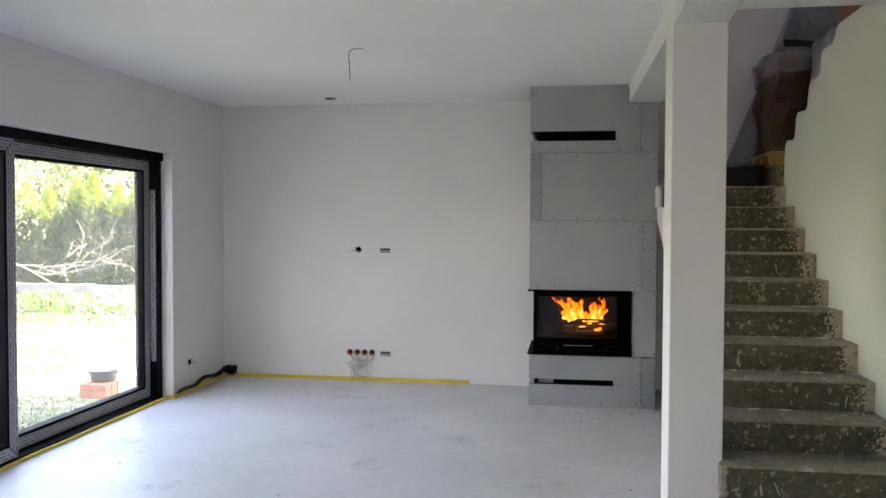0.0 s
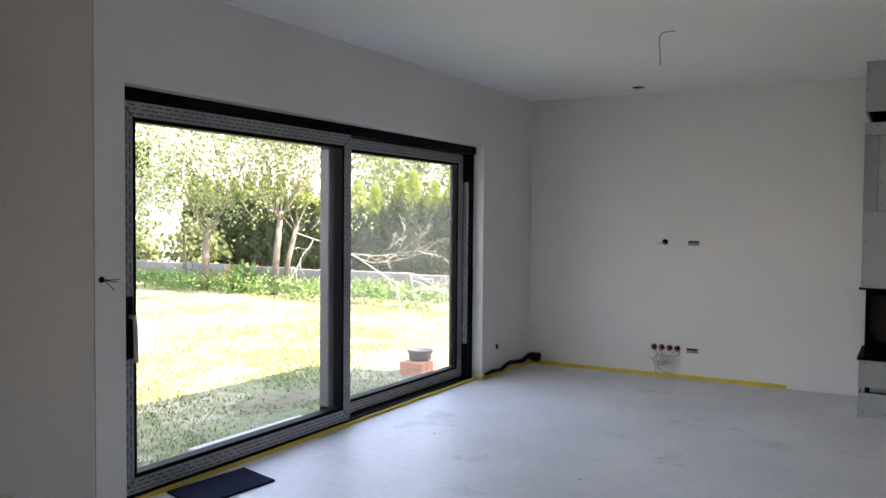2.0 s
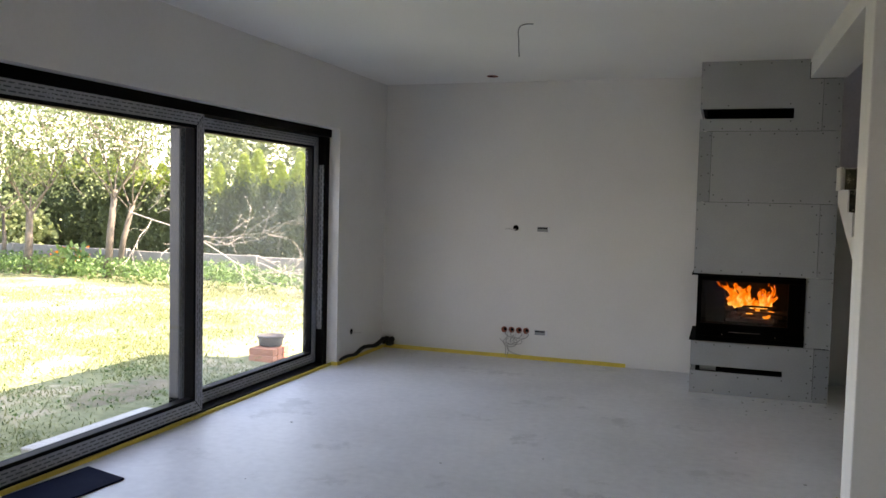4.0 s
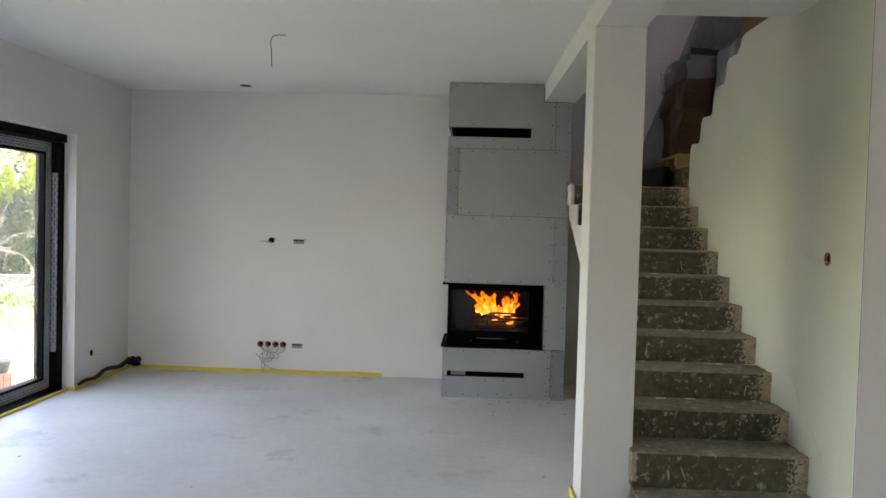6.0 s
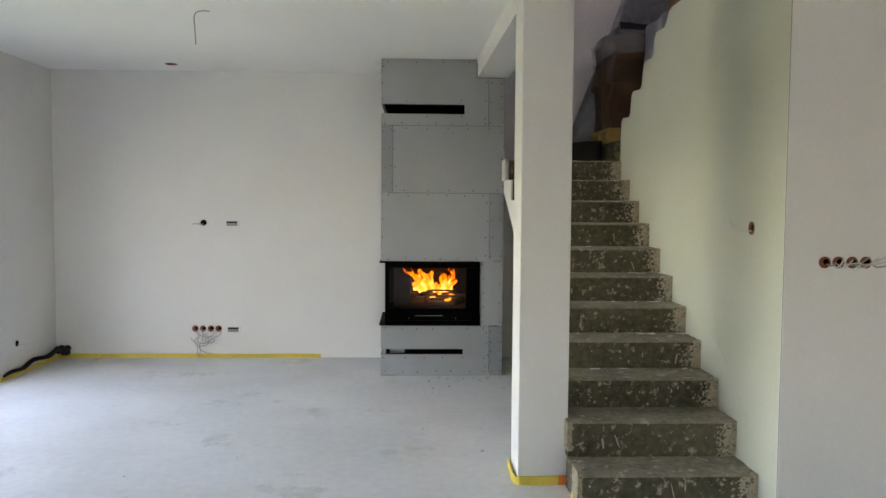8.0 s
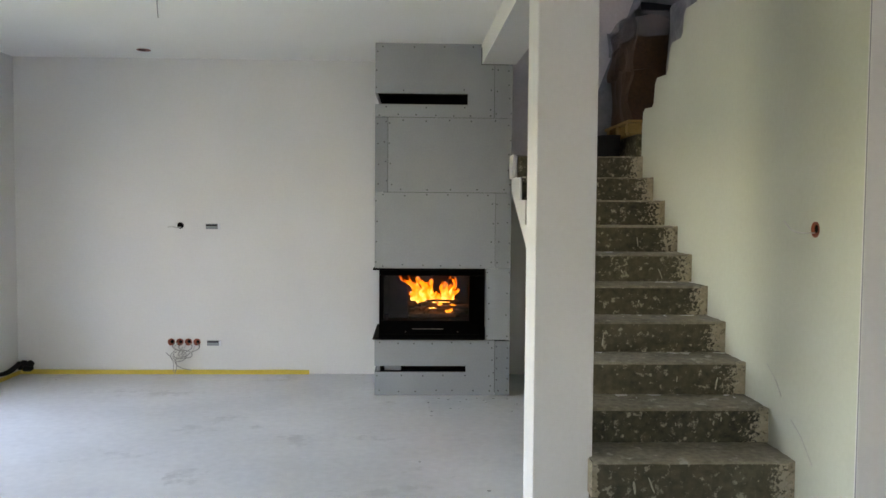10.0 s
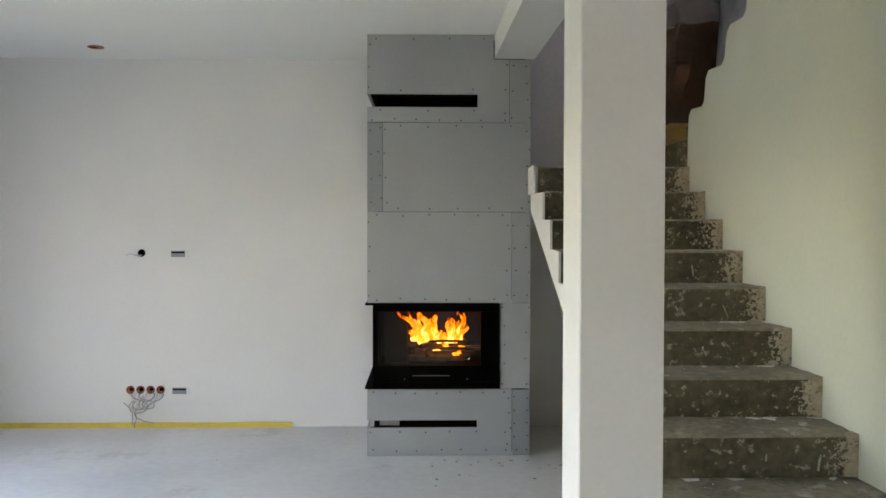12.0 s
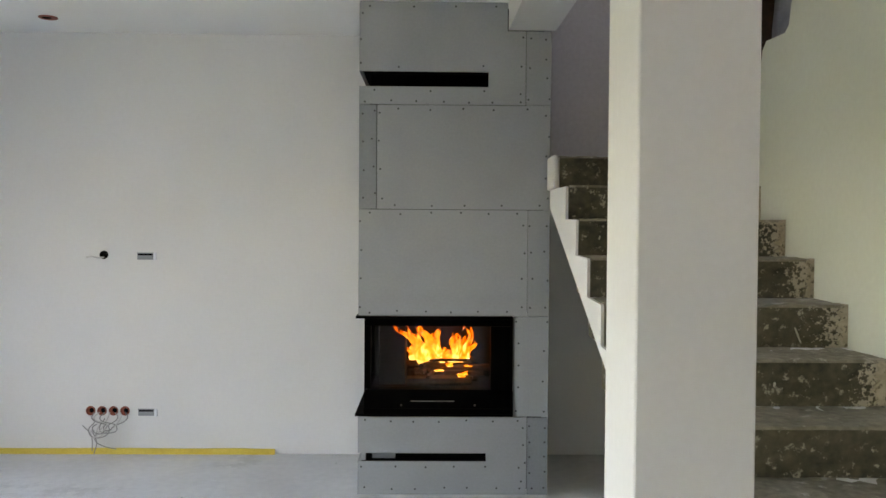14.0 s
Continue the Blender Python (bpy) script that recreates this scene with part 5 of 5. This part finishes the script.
part("rim", lathe([(0.13, 0.088), (0.15, 0.09), (0.15, 0.112), (0.135, 0.114), (0.128, 0.10), (0.002, 0.085)], 28), RUBBER, tub, smooth=True)

# trodden earth in front of the window
b = bmesh.new()
cen = b.verts.new((-4.7, 6.0, GZ + 0.055))
ring = []
for k in range(72):
    a = 2 * math.pi * k / 72
    q = 1 + 0.22 * noise.noise(Vector((2.2 * math.cos(a), 2.2 * math.sin(a), 7))) + 0.10 * noise.noise(Vector((9 * math.cos(a), 9 * math.sin(a), 3)))
    ring.append(b.verts.new((-4.7 + 0.75 * q * math.cos(a), 6.0 + 1.5 * q * math.sin(a), GZ - 0.045)))
for k in range(72):
    b.faces.new((cen, ring[k], ring[(k + 1) % 72]))
setting("ground_bare_patch", b, EARTH, "trodden bare brown earth in the lawn", "ground")
b = box(-4.10, -3.50, 4.25, 5.45, GZ - 0.02, GZ + 0.060, 0.01)
for v in b.verts:
    v.co.x += 0.04 * noise.noise(v.co * 3)
setting("pavement", b, CONCRETE, "pale concrete strip along the outside of the window", "paving")

# near grass, in the shade of the house
nr = np.random.default_rng(4)
n = 190000
gx = -3.55 - 10.0 * nr.uniform(0, 1, n) ** 1.6
gy = nr.uniform(2.0, 13.5, n)
keep = ~((gx > -4.2) & (gy > 4.1) & (gy < 6.15)) & (np.sin(gx * 2.1 + 1.3 * np.sin(gy * 1.7)) + np.sin(gy * 2.7 + gx) + nr.normal(size=n) * 0.6 > -0.3)
pos = np.stack([gx[keep], gy[keep], np.full(keep.sum(), GZ - 0.01)], 1)
tagged(leaves("grass", pos, 0.0075, GRASS, None, nr, -1.0, 7.0), "rough tufts of grass outside the window", "grass", "", "stuff")
pos = []
for i in range(260):
    cx, cy = -3.7 - 4.0 * nr.uniform() ** 1.3, nr.uniform(2.2, 10.5)
    if cx > -4.2 and 4.1 < cy < 6.2:
        continue
    for k in range(16):
        pos.append((cx + nr.normal() * 0.08, cy + nr.normal() * 0.08, GZ + nr.uniform(-0.01, 0.07)))
tagged(leaves("clover", pos, 0.02, WEED, None, nr, -0.3, 1.3), "low broad-leaved weeds in the lawn", "weeds", "", "stuff")

pos = []
for i in range(2600):
    cx, cy = -5.6 - 9.0 * nr.uniform(), nr.uniform(3.0, 14.2)
    k = 14 + int(22 * max(0.0, 0.5 + noise.noise(Vector((cx * 0.8, cy * 0.8, 3)))))
    for _ in range(k):
        pos.append((cx + nr.normal() * 0.10, cy + nr.normal() * 0.10, GZ - 0.01))
tagged(leaves("grass_tufts", pos, 0.0085, TUFT, None, nr, -0.9, 9.0), "green grass tufts across the sunlit lawn", "grass", "", "stuff")

# neighbour's house behind the trees
hs = thing("neighbour_house", "white rendered house with a balustraded balcony", "house", at=(-29, 26, GZ))
part("wall", box(-5, 5, -4, 4, 0, 5.4), WHITEWALL, hs)
part("roof", prism([(-5.5, 5.4), (5.5, 5.4), (0, 8.2)], "y", -4.5, 4.5), TILE, hs)
for x in (-3.2, 0.0, 3.2):
    wd = part("window", box(x - 0.6, x + 0.6, -4.03, -4.001, 3.2, 4.6, 0.01), BLACK, hs)
    part("window_sill", box(x - 0.7, x + 0.7, -4.15, -4.002, 3.1, 3.19), WHITEWALL, hs)
part("balcony", box(-4.6, 4.6, -5.4, -4.16, 1.55, 1.75), WHITEWALL, hs)
part("balustrade_rail", box(-4.6, 4.6, -5.4, -5.25, 2.60, 2.71), WHITEWALL, hs)
bal = mesh_of(lathe([(0.05, 0), (0.09, 0.25), (0.04, 0.6), (0.06, 0.84)], 8, (0, 0, 0)), "baluster", WHITEWALL)
for i in range(24):
    ob = new("baluster", bal)
    ob.location = (-4.5 + 0.39 * i, -5.32, 1.755)
    ob.parent = hs
